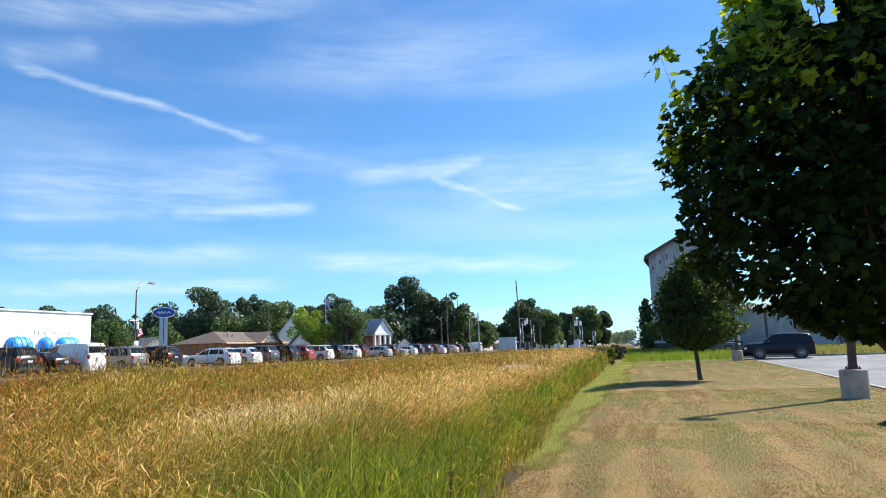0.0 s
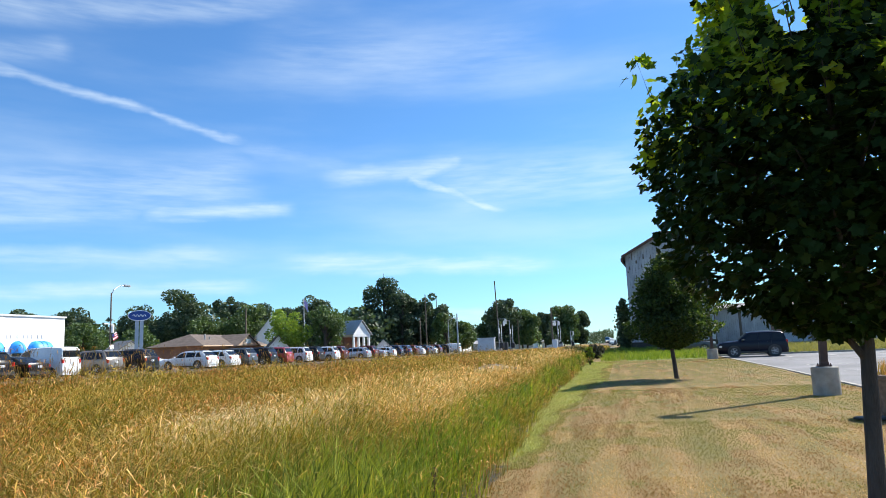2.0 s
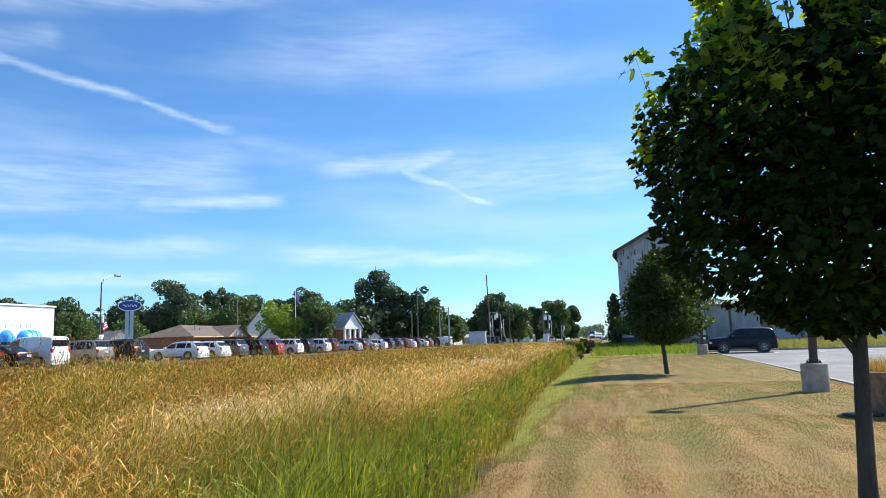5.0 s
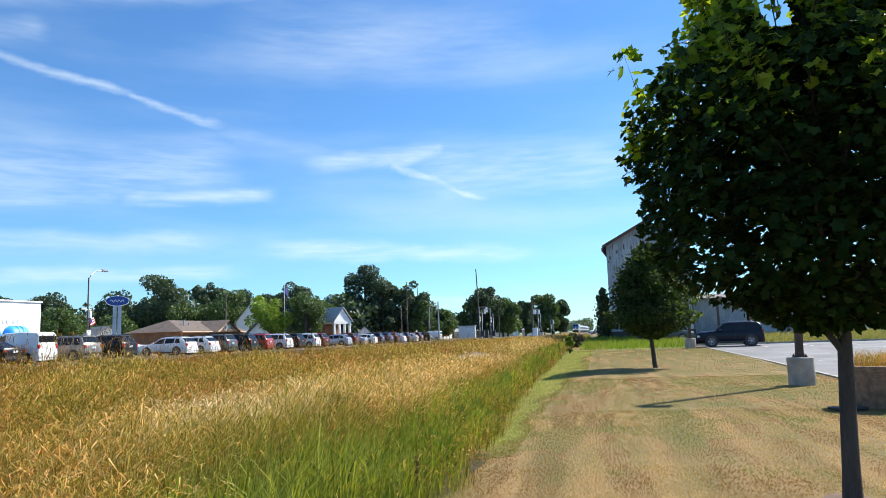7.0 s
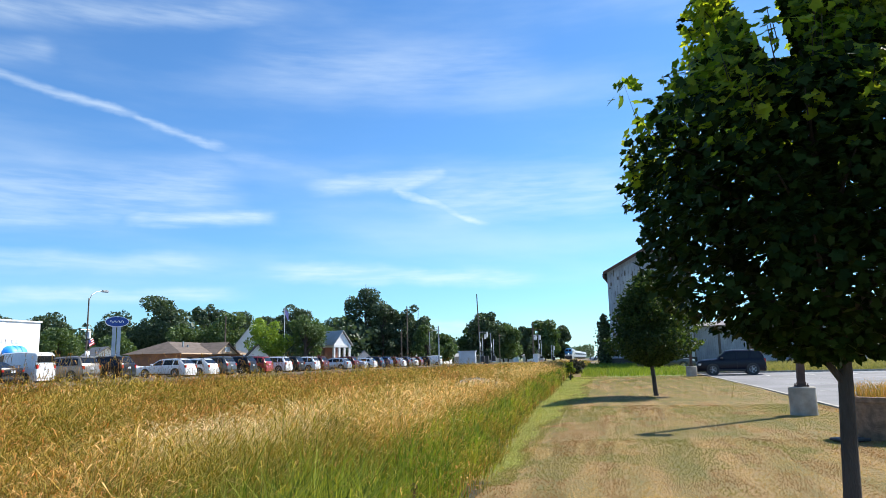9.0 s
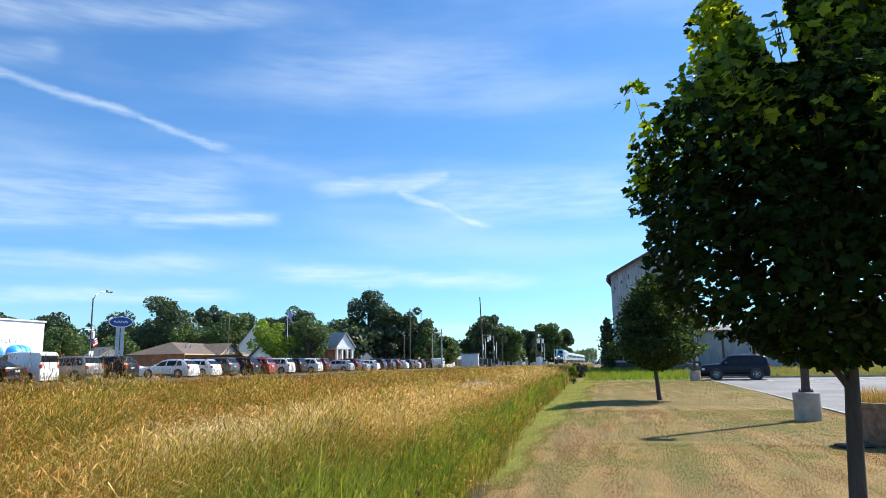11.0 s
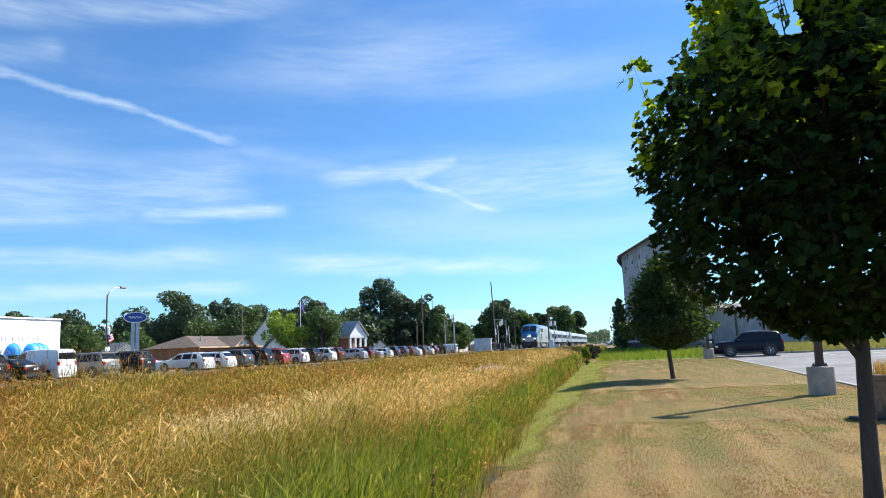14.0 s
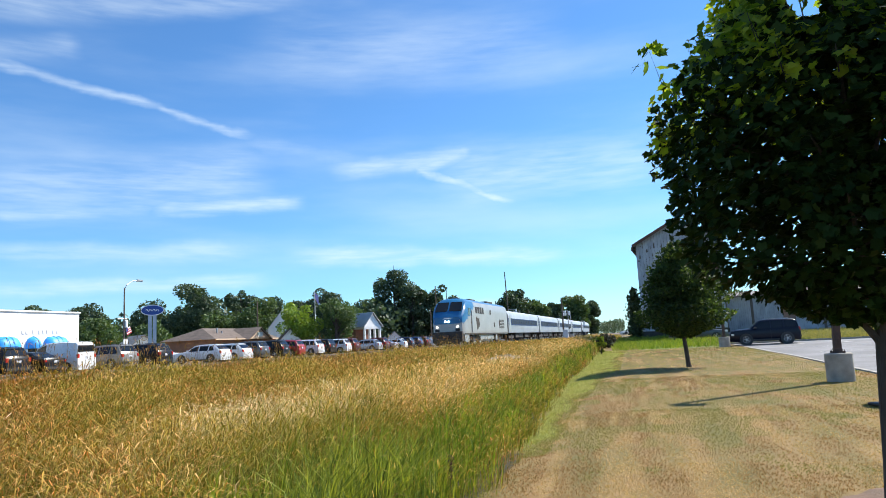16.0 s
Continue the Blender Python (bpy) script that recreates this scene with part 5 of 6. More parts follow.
def build_grass():
    rng = np.random.default_rng(31)
    U, Y = [], []
    for y0, y1, u1, dens in ((3.4, 7, 11, 640), (7, 14, 14.5, 510), (14, 26, 14.5, 290), (26, 45, 14, 125), (45, 75, 12.5, 60), (75, 125, 11, 22)):
        n = int((y1 - y0) * u1 * dens / 16)
        U.append(rng.uniform(-.05, u1, n)), Y.append(rng.uniform(y0, y1, n))
    cu, cy = np.concatenate(U), np.concatenate(Y)      # tussocks, sixteen blades each
    tuft = np.repeat(np.arange(len(cu)), 16)
    off = rng.normal(size=(len(tuft), 2)) * (.07 + .004 * cy[tuft])[:, None]
    u, y = cu[tuft] + off[:, 0], cy[tuft] + off[:, 1]
    keep = u > -.2
    u, y, tuft, off = u[keep], y[keep], tuft[keep], off[keep]
    wind = rng.normal(size=(len(cu), 2))[tuft]
    way = np.stack([-off[:, 0] * 7 + wind[:, 0] * .5 + .35, off[:, 1] * 7 + wind[:, 1] * .5], 1) + rng.normal(size=(len(u), 2)) * .35
    way = np.concatenate([way / np.linalg.norm(way, axis=1, keepdims=True), np.zeros((len(u), 1))], 1)
    tall = rng.uniform(.68, 1.22, len(cu))[tuft]
    tone = rng.normal(size=(len(cu), 5))[tuft] * .16
    ragged = np.array([noise.noise(Vector((0, b * .9, 5))) * .22 + noise.noise(Vector((0, b * 3.1, 2))) * .08 for b in y])
    x = edge_x(y) - u + ragged
    keep = ~((np.abs(x + 8.3 + (y - 43) * .18) < 2.3) & (y > 35) & (y < 45)) & (np.abs(x - RAIL_X) > 2.7) & (x > -21) & ~((y > 107.5) & (y < 118.5))
    u, y, x, way, tall, tone = u[keep], y[keep], x[keep], way[keep], tall[keep], tone[keep]
    n1 = np.array([noise.noise(Vector((a * .30, b * .22, 1.0))) for a, b in zip(x, y)])
    n2 = np.array([noise.noise(Vector((a * .9, b * .7, 8.0))) for a, b in zip(x, y)])
    jit = rng.normal(size=len(x)) * .14
    dist = np.hypot(x, y)
    ditch = 1.5 * np.exp(-((u - .6) / np.interp(y, [6, 12, 20], [1.15, .85, .7])) ** 2) * np.interp(y, [4, 30, 70, 110], [.95, 1.0, .8, .4])
    wet = .5 * np.exp(-(((x + 2.6) / .8) ** 2 + ((y - 5.6) / 1.4) ** 2)) + .5 * np.exp(-(((x + 4.6) / .8) ** 2 + ((y - 5.7) / .6) ** 2)) + .3 * np.exp(-(((x + 4.3) / 1.2) ** 2 + ((y - 10.5) / 2.0) ** 2))
    pale = 1.5 * np.exp(-(((x + 6.1) / .95) ** 2 + ((y - 10.9) / 1.6) ** 2)) * (1 + n2) + .7 * np.exp(-(((x + 7.4) / .5) ** 2 + ((y - 11.4) / .9) ** 2)) + .35 * np.exp(-(((x + 9.5) / 1.2) ** 2 + ((y - 7.5) / 1.0) ** 2))
    gold = np.interp(u, [1.0, 1.7, 4.5, 6.5], [0, 1.0, .75, 0]) * np.interp(y, [9, 15, 60, 90], [0, 1, 1, .6])
    score = np.stack([
        ditch + wet * .8 + .9 * n1 + .4 * n2 - .12 + jit,                        # green
        .34 * ditch + wet * .5 + .66 + np.interp(u, [5, 8, 12], [0, .2, .4]) + 1.25 * n2 + .3 * n1 + jit[::-1],            # olive
        .58 + .75 * n1 * -1 + rng.normal(size=len(x)) * .22 + np.interp(u, [4, 8], [0, .30]),   # brown
        .34 + gold + .8 * n2 * -1 + rng.normal(size=len(x)) * .25,     # golden
        pale * 3.0 - .08 + .5 * gold + np.interp(y, [18, 40], [0, .22]) + rng.normal(size=len(x)) * .22], 1)    # straw
    kind = (score + tone).argmax(1)
    z = height(x, y) - .03
    hgt = rng.uniform(.55, .95, len(x)) * np.interp(u, [-.1, .5, 2, 6, 12, 14.5], [.35, .75, 1.05, .95, .72, .5]) * np.interp(y, [60, 110], [1, .7])
    hgt *= (1 + .25 * n1) * tall * np.clip(1 - .12 * pale, .8, 1)
    wid = np.maximum(.0065, .00080 * dist) * rng.uniform(.7, 1.5, len(x))
    specs = (("green_grass", "green", "", "tall bright green ditch grass", .75, 0.0), ("olive_grass", "olive", "olive_seed", "tall olive green meadow grass", .7, 1.2), ("brown_grass", "brown", "seed", "tall red-brown seeding meadow grass", 1.0, 1.2),
             ("golden_grass", "golden", "golden_seed", "tall golden seeding meadow grass", .8, 1.4), ("straw_grass", "straw", "straw", "bleached flattened straw in the meadow", 1.3, 1.6))
    for k, (name, m, tip, label, lean, head) in enumerate(specs):
        s = kind == k
        p = np.stack([x[s], y[s], z[s]], 1)
        hh = hgt[s] * (1.12 if k == 0 else 1.0 if k == 4 else 1.0)
        v, t = blade_mesh(p, hh, wid[s] * (1.6 if k < 1 else 1.05), rng, lean, head, way[s])
        tagged(new(name, tri_mesh(name, v, t, M[m], M[tip] if head else None, 5)), label, "grass", kind="stuff")
    # single taller stalks along the foot of the track bed
    n = 2600
    yy = 9 + 60 * rng.uniform(0, 1, n) ** 1.6
    xx = -13.6 + rng.normal(size=n) * .8
    v, t = blade_mesh(np.stack([xx, yy, height(xx, yy) - .03], 1), rng.uniform(.6, 1.45, n), np.full(n, .013), rng, .35, 1.5)
    tagged(new("tall_stalks", tri_mesh("tall_stalks", v, t, M["brown"])), "lone tall dry stalks beside the track bed", "grass", kind="stuff")
    # dark dock stems standing in the meadow
    for x0, y0, h in ((-3.9, 8.0, .55), (-2.0, 6.9, .5)):
        root = thing("dock_weed", "dark brown dock stem gone to seed in the meadow", "weed", pose(x0, y0, float(height(x0, y0)) - .03), "dock weeds")
        b = bmn()
        tube(b, [(0, 0, 0), (.03, 0, h * .5), (.05, .02, h)], [.006, .005, .002], 5)
        part("stem", b, M["weed"], root)
        pts = np.stack([.04 + rng.normal(size=160) * .012, rng.normal(size=160) * .012, rng.uniform(h * .55, h * 1.02, 160)], 1)
        v, t = leaf_cloud(pts, .022, rng)
        ob = new("seed_head", tri_mesh("seed_head", v, t, M["weed"]))
        ob.parent = root
        tagged(ob, kind="stuff")
    # short lawn
    P = []
    for x0, x1, y0, y1, dens in ((-2.2, 6, 5.3, 9, 2200), (-2.6, 6.2, 9, 15, 1250), (-3, 6.3, 15, 25, 520), (-4, 6.5, 25, 54, 130)):
        n = int((x1 - x0) * (y1 - y0) * dens)
        P.append(np.stack([rng.uniform(x0, x1, n), rng.uniform(y0, y1, n)], 1))
    band = 34000                       # lusher strip where the lawn falls to the ditch
    yb = 10 + 44 * rng.uniform(0, 1, band) ** 1.3
    P.append(np.stack([edge_x(yb) + np.interp(yb, [10, 18, 32], [.5, .9, 2.0]) * rng.uniform(0, 1, band) ** 1.4, yb], 1))
    P = np.concatenate(P)
    P = P[(P[:, 0] > edge_x(P[:, 1]) - .1) & (np.hypot(P[:, 0] - 2.05, P[:, 1] - 7.12) > .5)]
    X, Y = P[:, 0], P[:, 1]
    rand = rng.normal(size=(2, len(P))) * .10
    broad = np.array([noise.noise(Vector((a * .55, b * .30, 4.0))) + .5 * noise.noise(Vector((a * 1.9, b * 1.1, 6.0))) for a, b in P])
    # mowing lines that run up the lawn, bleached where the mower turned the dry stems over
    mown = np.array([noise.noise(Vector((a * 1.9 + .10 * b, b * .07, 3.0))) * 1.1 + .6 * noise.noise(Vector((a * 4.5, b * .35, 12.0))) + .4 * noise.noise(Vector((a * 1.2, b * .8, 9.0))) for a, b in P])
    away = (X - edge_x(Y)) / np.interp(Y, [10, 18, 32], [.45, .9, 2.2])
    lush = np.exp(-away ** 2) * np.interp(Y, [9, 13], [0, 1])
    green = 1.4 * broad - .35 * mown + rand[0] - .40 + 1.1 * lush + np.interp(Y, [7, 11, 15, 24, 30], [.0, .26, .54, .62, .72]) + .35 * np.exp(-((X - 5.6) / 1.0) ** 2) * (Y > 12)
    dd = np.hypot(X, Y)
    is_lush = lush + rand[1] + .5 * broad > .66
    is_green = ~is_lush & (green > .16)
    dry = ~is_lush & ~is_green
    pale = mown + rand[1] > .02
    for name, m, s, label in (("dry_lawn", "dry_blade", dry & ~pale, "short dry brown lawn grass"), ("bleached_lawn", "straw_blade", dry & pale, "short bleached straw-coloured lawn grass"),
                              ("green_lawn", "green_blade", is_green, "short green lawn grass"), ("lush_lawn", "lush_blade", is_lush, "soft pale green grass on the ditch bank")):
        q = P[s]
        v, t = blade_mesh(np.stack([q[:, 0], q[:, 1], height(q[:, 0], q[:, 1]) - .008], 1), rng.uniform(.014, .036, len(q)) * (2.0 if m == "lush_blade" else 1), np.maximum(.0055, .00105 * dd[s]), rng, 1.9)
        tagged(new(name, tri_mesh(name, v, t, M[m])), label, "grass", kind="stuff")
    # rough grass between car park and barn
    n = 34000
    xx, yy = rng.uniform(-2.5, 40, n), rng.uniform(54.2, 75, n)
    yy = np.where((xx > 5.8) & (yy < 57.2), yy + 4, yy)
    tall = np.where((xx < 6) & (yy > 55), .60, .30)
    dry = xx + rng.normal(size=n) * 2.5 > 9
    for name, m, s, label in (("rough_grass", "rough_green", ~dry, "rough green grass below the barn"), ("dry_rough_grass", "dry_rough", dry, "rough half-dry grass below the barn")):
        v, t = blade_mesh(np.stack([xx, yy, height(xx, yy) - .02], 1)[s], (rng.uniform(.5, 1.1, n) * tall * np.where(dry, 1.5, 1))[s], np.full(int(s.sum()), .035), rng, .9)
        tagged(new(name, tri_mesh(name, v, t, M[m])), label, "grass", kind="stuff")


build_grass()


def bushes():
    rng = np.random.default_rng(8)

    def bush(name, label, x, y, h, r, m, n, s, seed, base=None):
        root = thing(name, label, "bush", pose(x, y, float(height(x, y)) if base is None else base))
        p, cs = crown_points(n, h, r, .12, np.random.default_rng(seed), 12, .42)
        b = bmn()
        for c in cs[:6]:
            tube(b, [(0, 0, -.05), (c[0] * .5, c[1] * .5, c[2] * .6), tuple(c)], [.03, .02, .006], 5)
        part("stem", b, M["bark"], root)
        v, t = leaf_cloud(p, s, np.random.default_rng(seed + 1))
        ob = new("foliage", tri_mesh("foliage", v, t, m))
        ob.parent = root
    bush("bush", "round dark brownish bush at the lawn's far edge", -2.95, 60.0, 1.15, .85, M["purple_bush"], 1500, .16, 3)
    bush("shrub", "upright green shrub at the field's edge", -2.9, 49.0, 1.5, .30, M["green"], 900, .14, 5)
    # climbing plant on the barn's corner
    root = thing("climbing_vine", "dark climbing vine over the barn's corner", "vine", pose(-.55, 72.4, .5))
    n = 4200
    z = 5.3 * rng.uniform(0, 1, n) ** .9
    wdt = np.interp(z, [0, 1, 3, 4.4, 5.3], [.8, .85, .75, .6, .15])
    p = np.stack([-.15 + rng.normal(size=n) * .42 * wdt, rng.uniform(-.8, 2.5, n) * wdt, z + rng.normal(size=n) * .1], 1)
    v, t = leaf_cloud(p, .26, rng)
    ob = new("foliage", tri_mesh("foliage", v, t, M["vine"]))
    ob.parent = root
    b = bmn()
    for k in range(4):
        tube(b, [(.2 - .2 * k, 0, -.1), (.15 - .15 * k, .2, 3), (.1 - .1 * k, .3, 5.5)], [.05, .04, .01], 6)
    part("stem", b, M["bark"], root)


bushes()


def build_gravel_heap():
    rng = np.random.default_rng(9)
    x0, y0 = -8.3, 43.0
    z = float(height(x0, y0))
    n = 1500
    a, r = rng.uniform(0, 6.283, n), rng.uniform(0, 1, n) ** .6
    px, py = 2.0 * r * np.cos(a), 1.5 * r * np.sin(a)
    pz = .5 * (1 - r ** 1.6)
    v, t = leaf_cloud(np.stack([px, py, pz], 1), .16, rng)
    bm = lathe(bmn(), [(2.1, -.1), (1.65, .16), (1.05, .36), (.4, .47), (.02, .5)], 24)
    root = thing("gravel_heap", "low heap of pale gravel in the grass", "gravel heap", pose(x0, y0, z + .35), kind="")
    root.matrix_basis = pose(x0, y0, z - .02)
    part("mound", bm, M["gravel"], root, "", 50)
    ob = new("stones", tri_mesh("stones", v, t, M["gravel"]))
    ob.parent = root
    tagged(ob, kind="stuff")


build_gravel_heap()

# ---------------------------------------------------------------- beyond the tracks


def build_showroom():
    root = thing("showroom", "white flat-roofed showroom with blue barrel awnings", "building", pose(-48, 0, LOT_Z))
    b = bmn()
    box(b, -22, 0, 20, 50.5, -.1, 4.9)
    part("wall", b, M["white_wall"], root, "plain white wall")
    b = bmn()
    box(b, -22.05, .10, 19.9, 50.6, 4.9, 5.03)
    part("coping", b, M["white"], root, "white metal coping")
    for y0, y1 in ((42.0, 44.3), (45.0, 46.3), (46.75, 49.1), (37.0, 39.6), (32.0, 35.5)):
        b = bmn()
        n = 8
        prof = [(0, 1.9)] + [(.75 * math.sin(math.pi / 2 * (1 - k / n)), 1.95 + .95 * math.sin(math.pi / 2 * k / n)) for k in range(n + 1)]
        loft(b, [[Vector((x * f, y, 1.9 + (z - 1.9) * (.35 + .65 * f))) for x, z in prof] for y, f in ((y0, .25), (y0 + .12, .62), (y0 + .35, .9), (y0 + .6, 1), (y1 - .6, 1), (y1 - .35, .9), (y1 - .12, .62), (y1, .25))])
        aw = part("awning", b, M["awning"], root, "bright blue barrel awning", 40)
        for k in range(1, max(2, int((y1 - y0) / .7))):
            b = bmn()
            y = y0 + .5 + (y1 - y0 - 1) * k / max(2, int((y1 - y0) / .7))
            tube(b, [(x + .012, y, z + .012) for x, z in prof[1:]], [.022] * (n + 1), 5)
            part("rib", b, M["awning"], aw)
        b = bmn()
        box(b, .0, .05, y0 + .25, y1 - .25, .05, 1.9)
        part("window", b, M["window"], root, "dark shop window")
    y = 44.6
    rng = random.Random(3)
    while y < 48.4:           # row of small raised letters too far off to read: plain bars
        b = bmn()
        box(b, 0, .03, y, y + .22, 3.10, 3.42)
        part("letter_bar", b, M["letter_grey"], root, "pale grey bar")
        y += rng.choice((.38, .42, .62))


def gable_house(name, label, x, y, rz, w, d, wall, eave, apex, roof, wall_label, z=LOT_Z):
    """Gable end to -y; w across, d deep."""
    root = thing(name, label, "house", pose(x, y, z, 0, 0, rz))
    b = bmn()
    prism(b, [(-w / 2, -.1), (w / 2, -.1), (w / 2, eave), (0, apex), (-w / 2, eave)], 0, d)
    part("wall", b, wall, root, wall_label)
    k = (apex - eave) / (w / 2)
    for s in (-1, 1):
        b = bmn()
        ex, ez = s * (w / 2 + .35), eave - .35 * k
        slab(b, [(0, -.35, apex), (ex, -.35, ez), (ex, d + .35, ez), (0, d + .35, apex)], (0, 0, .14))
        part("roof", b, roof, root)
    return root


def build_houses():
    # low brick house with a long hipped roof, the ridge along the tracks
    root = thing("brick_ranch_house", "low brick house with long brown shingle roof", "house", pose(-58, 0, LOT_Z))
    b = bmn()
    box(b, -9, -.6, 86.6, 103.5, -.1, 2.9)
    part("wall", b, M["brick"], root, "red brick wall")
    b = bmn()
    A, B, C, D = (-9.6, 85.8, 2.75), (0, 85.8, 2.75), (0, 104, 2.75), (-9.6, 104, 2.75)
    r0, r1 = (-4.8, 89.5, 4.55), (-4.8, 103.5, 4.55)
    vs = [b.verts.new(p) for p in (A, B, C, D, r0, r1)]
    for f in ((0, 1, 4), (1, 2, 5, 4), (2, 3, 5), (3, 0, 4, 5), (3, 2, 1, 0)):
        b.faces.new([vs[i] for i in f])
    part("roof", b, M["shingle"], root, "brown shingle roof")
    b = bmn()
    box(b, -.02, .05, 85.8, 104, 2.62, 2.80)
    part("eaves_board", b, M["tan_board"], root, "tan eaves board")
    b = bmn()
    m = pose(0, 96.8, 0, 0, 0, 90)
    prism(b, [(-3.1, 2.7), (3.1, 2.7), (0, 4.3)], -.45, 1.5, m)
    part("gable", b, M["tan_board"], root, "tan boarded gable")
    for s in (-1, 1):
        b = bmn()
        p = [(s * 3.5, 2.52), (0, 4.32), (0, 4.48), (s * 3.5, 2.68)]
        prism(b, p, -.75, 4.0, m)
        part("gable_roof", b, M["shingle"], root)
    b = bmn()
    box(b, .46, .50, 96.2, 97.6, 3.0, 3.7)
    part("gable_panel", b, M["white"], root, "white panel")
    for y in (88, 91):
        b = bmn()
        box(b, -.62, -.56, y, y + 1.3, 1.1, 2.2)
        part("window", b, M["window"], root, "dark window")
    for y, h in ((90.0, .9), (91.2, .45)):
        b = bmn()
        tube(b, [(-2.6, y, 3.4), (-2.6, y, 3.6 + h)], [.12, .12], 8)
        part("vent_pipe", b, M["steel"], root, "pale vent pipe")
    # white house behind the round trees
    h = gable_house("white_house", "white house with pale grey gable roof", -61.5, 112, 28, 5.8, 8, M["white_wall"], 4.6, 8.3, M["pale_roof"], "white boarded wall")
    h = gable_house("white_garage", "small white gable-fronted garage", -52.5, 97.2, 34, 3.4, 5, M["white_wall"], 2.1, 3.9, M["shingle"], "white boarded wall")
    h = gable_house("small_white_garage", "small white garage beside the porch house", -44.8, 123, 22, 2.3, 4, M["white_wall"], 1.9, 3.0, M["pale_roof"], "white wall")
    h = gable_house("grey_gable_house", "low pale house with grey roof behind the lamp", -62, 76, 60, 3.6, 4.5, M["white_wall"], 2.2, 3.5, M["grey_shingle"], "pale wall")
    # brick house with a white columned porch
    root = gable_house("porch_house", "brick house with white columned porch and pale roof", -45.3, 108.8, 68, 3.3, 5.5, M["brick"], 4.0, 6.1, M["pale_roof"], "brick wall")
    b = bmn()
    prism(b, [(-1.95, 3.85), (1.95, 3.85), (0, 5.95)], -2.4, .02)
    part("porch_gable", b, M["white_wall"], root, "white boarded gable")
    for s in (-1, 1):
        b = bmn()
        slab(b, [(0, -2.7, 6.1), (s * 2.3, -2.7, 3.72), (s * 2.3, .2, 3.72), (0, .2, 6.1)], (0, 0, .12))
        part("porch_roof", b, M["pale_roof"], root)
    b = bmn()
    box(b, -2.0, 2.0, -2.45, 0, 3.45, 3.86)
    part("porch_beam", b, M["white"], root, "white beam")
    for x in (-1.8, -.6, .6, 1.8):
        b = bmn()
        box(b, x - .16, x + .16, -2.4, -2.08, .5, 3.46)
        part("porch_column", b, M["white"], root, "white square column")
    b = bmn()
    box(b, -2.05, 2.05, -2.5, 0, -.1, 1.35)
    part("porch_base", b, M["brick"], root, "brick porch base")
    # low sheds near the crossing
    for x, y, rz, w, d, e, a in ((-46, 196, 75, 5, 17, 2.4, 3.4), (-39.5, 235, 80, 6, 13, 2.2, 3.2), (-33, 245, 80, 6, 12, 2.2, 3.0), (-28.6, 262, 20, 5, 8, 2.3, 3.7)):
        gable_house("low_shed", "long low pale shed with grey roof near the crossing", x, y, rz, w, d, M["white_wall"], e, a, M["pale_roof"], "pale wall")


def build_sign():
    root = thing("dealer_sign", "blue oval sign on a grey post over the car lot", "sign", pose(-48.4, 60.6, LOT_Z, 0, 0, 38.5))
    b = bmn()
    box(b, -.40, -.05, -.16, .16, -.1, 5.0)
    box(b, .05, .40, -.16, .16, -.1, 5.0)
    part("post", b, M["post_grey"], root, "pale grey-blue twin post")

    def oval(rx, rz, y0, y1):
        q = bmn()
        prism(q, [(rx * math.cos(2 * math.pi * k / 40), 5.5 + rz * math.sin(2 * math.pi * k / 40)) for k in range(40)], y0, y1)
        return q
    part("rim", oval(1.10, .54, -.20, .20), M["sign_white"], root, "white rim")
    part("face", oval(1.03, .475, -.225, .225), M["sign_blue"], root, "deep blue face")
    b = bmn()      # plain pale strokes in place of lettering
    tube(b, [(-.62 + .062 * k, -.235, 5.5 + .12 * math.sin(k * 1.15)) for k in range(21)], [.04] * 21, 6)
    part("emblem", b, M["sign_white"], root, "plain white wavy stroke")
    # street lamp with a curved arm
    root = thing("street_lamp", "tall brown street lamp with curved arm and small flag", "street lamp", pose(-40, 46.75, LOT_Z))
    b = bmn()
    tube(b, [(0, 0, -.1), (0, 0, 3), (0, 0, 6.4)], [.085, .07, .05], 10)
    part("pole", b, M["wood_pole"], root, "brown pole")
    b = bmn()
    tube(b, [(0, 0, 6.2), (0, .25, 6.65), (0, .8, 6.98), (0, 1.5, 7.1)], [.045, .04, .035, .03], 8)
    part("arm", b, M["steel"], root, "curved steel arm")
    b = bmn()
    box(b, -.13, .13, 1.4, 2.1, 7.0, 7.18)
    bmesh.ops.bevel(b, geom=b.edges[:], offset=.05, segments=2, affect="EDGES")
    part("lamp_head", b, M["steel"], root, "grey cobra head")
    b = bmn()
    tube(b, [(0, -.7, 3.9), (0, .35, 3.9)], [.04, .04], 6)
    part("cross_bar", b, M["white"], root)
    b = lathe(bmn(), [(.16, 3.2), (.18, 3.25), (.18, 3.75), (.14, 3.8)], 12, (0, .15))
    part("can", b, M["white"], root, "pale transformer can")
    b = bmn()
    box(b, .08, .14, -.2, .25, 1.75, 2.25)
    part("notice", b, M["white"], root, "white notice plate")
    flag = bmn()
    m = pose(.05, .25, 2.55, 25, 0, 0)
    for k in range(6):
        box(flag, 0, .03, .05, .62, .09 * k, .09 * k + .086, m)
    f = part("flag", flag, M["flag_white"], root, "small red, white and blue flag")
    b = bmn()
    for k in (0, 2, 4):
        box(b, -.006, .036, .05, .62, .09 * k, .09 * k + .086, m)
    part("stripe", b, M["flag_red"], f)
    b = bmn()
    box(b, -.01, .04, .05, .30, .27, .54, m)
    part("canton", b, M["flag_blue"], f)


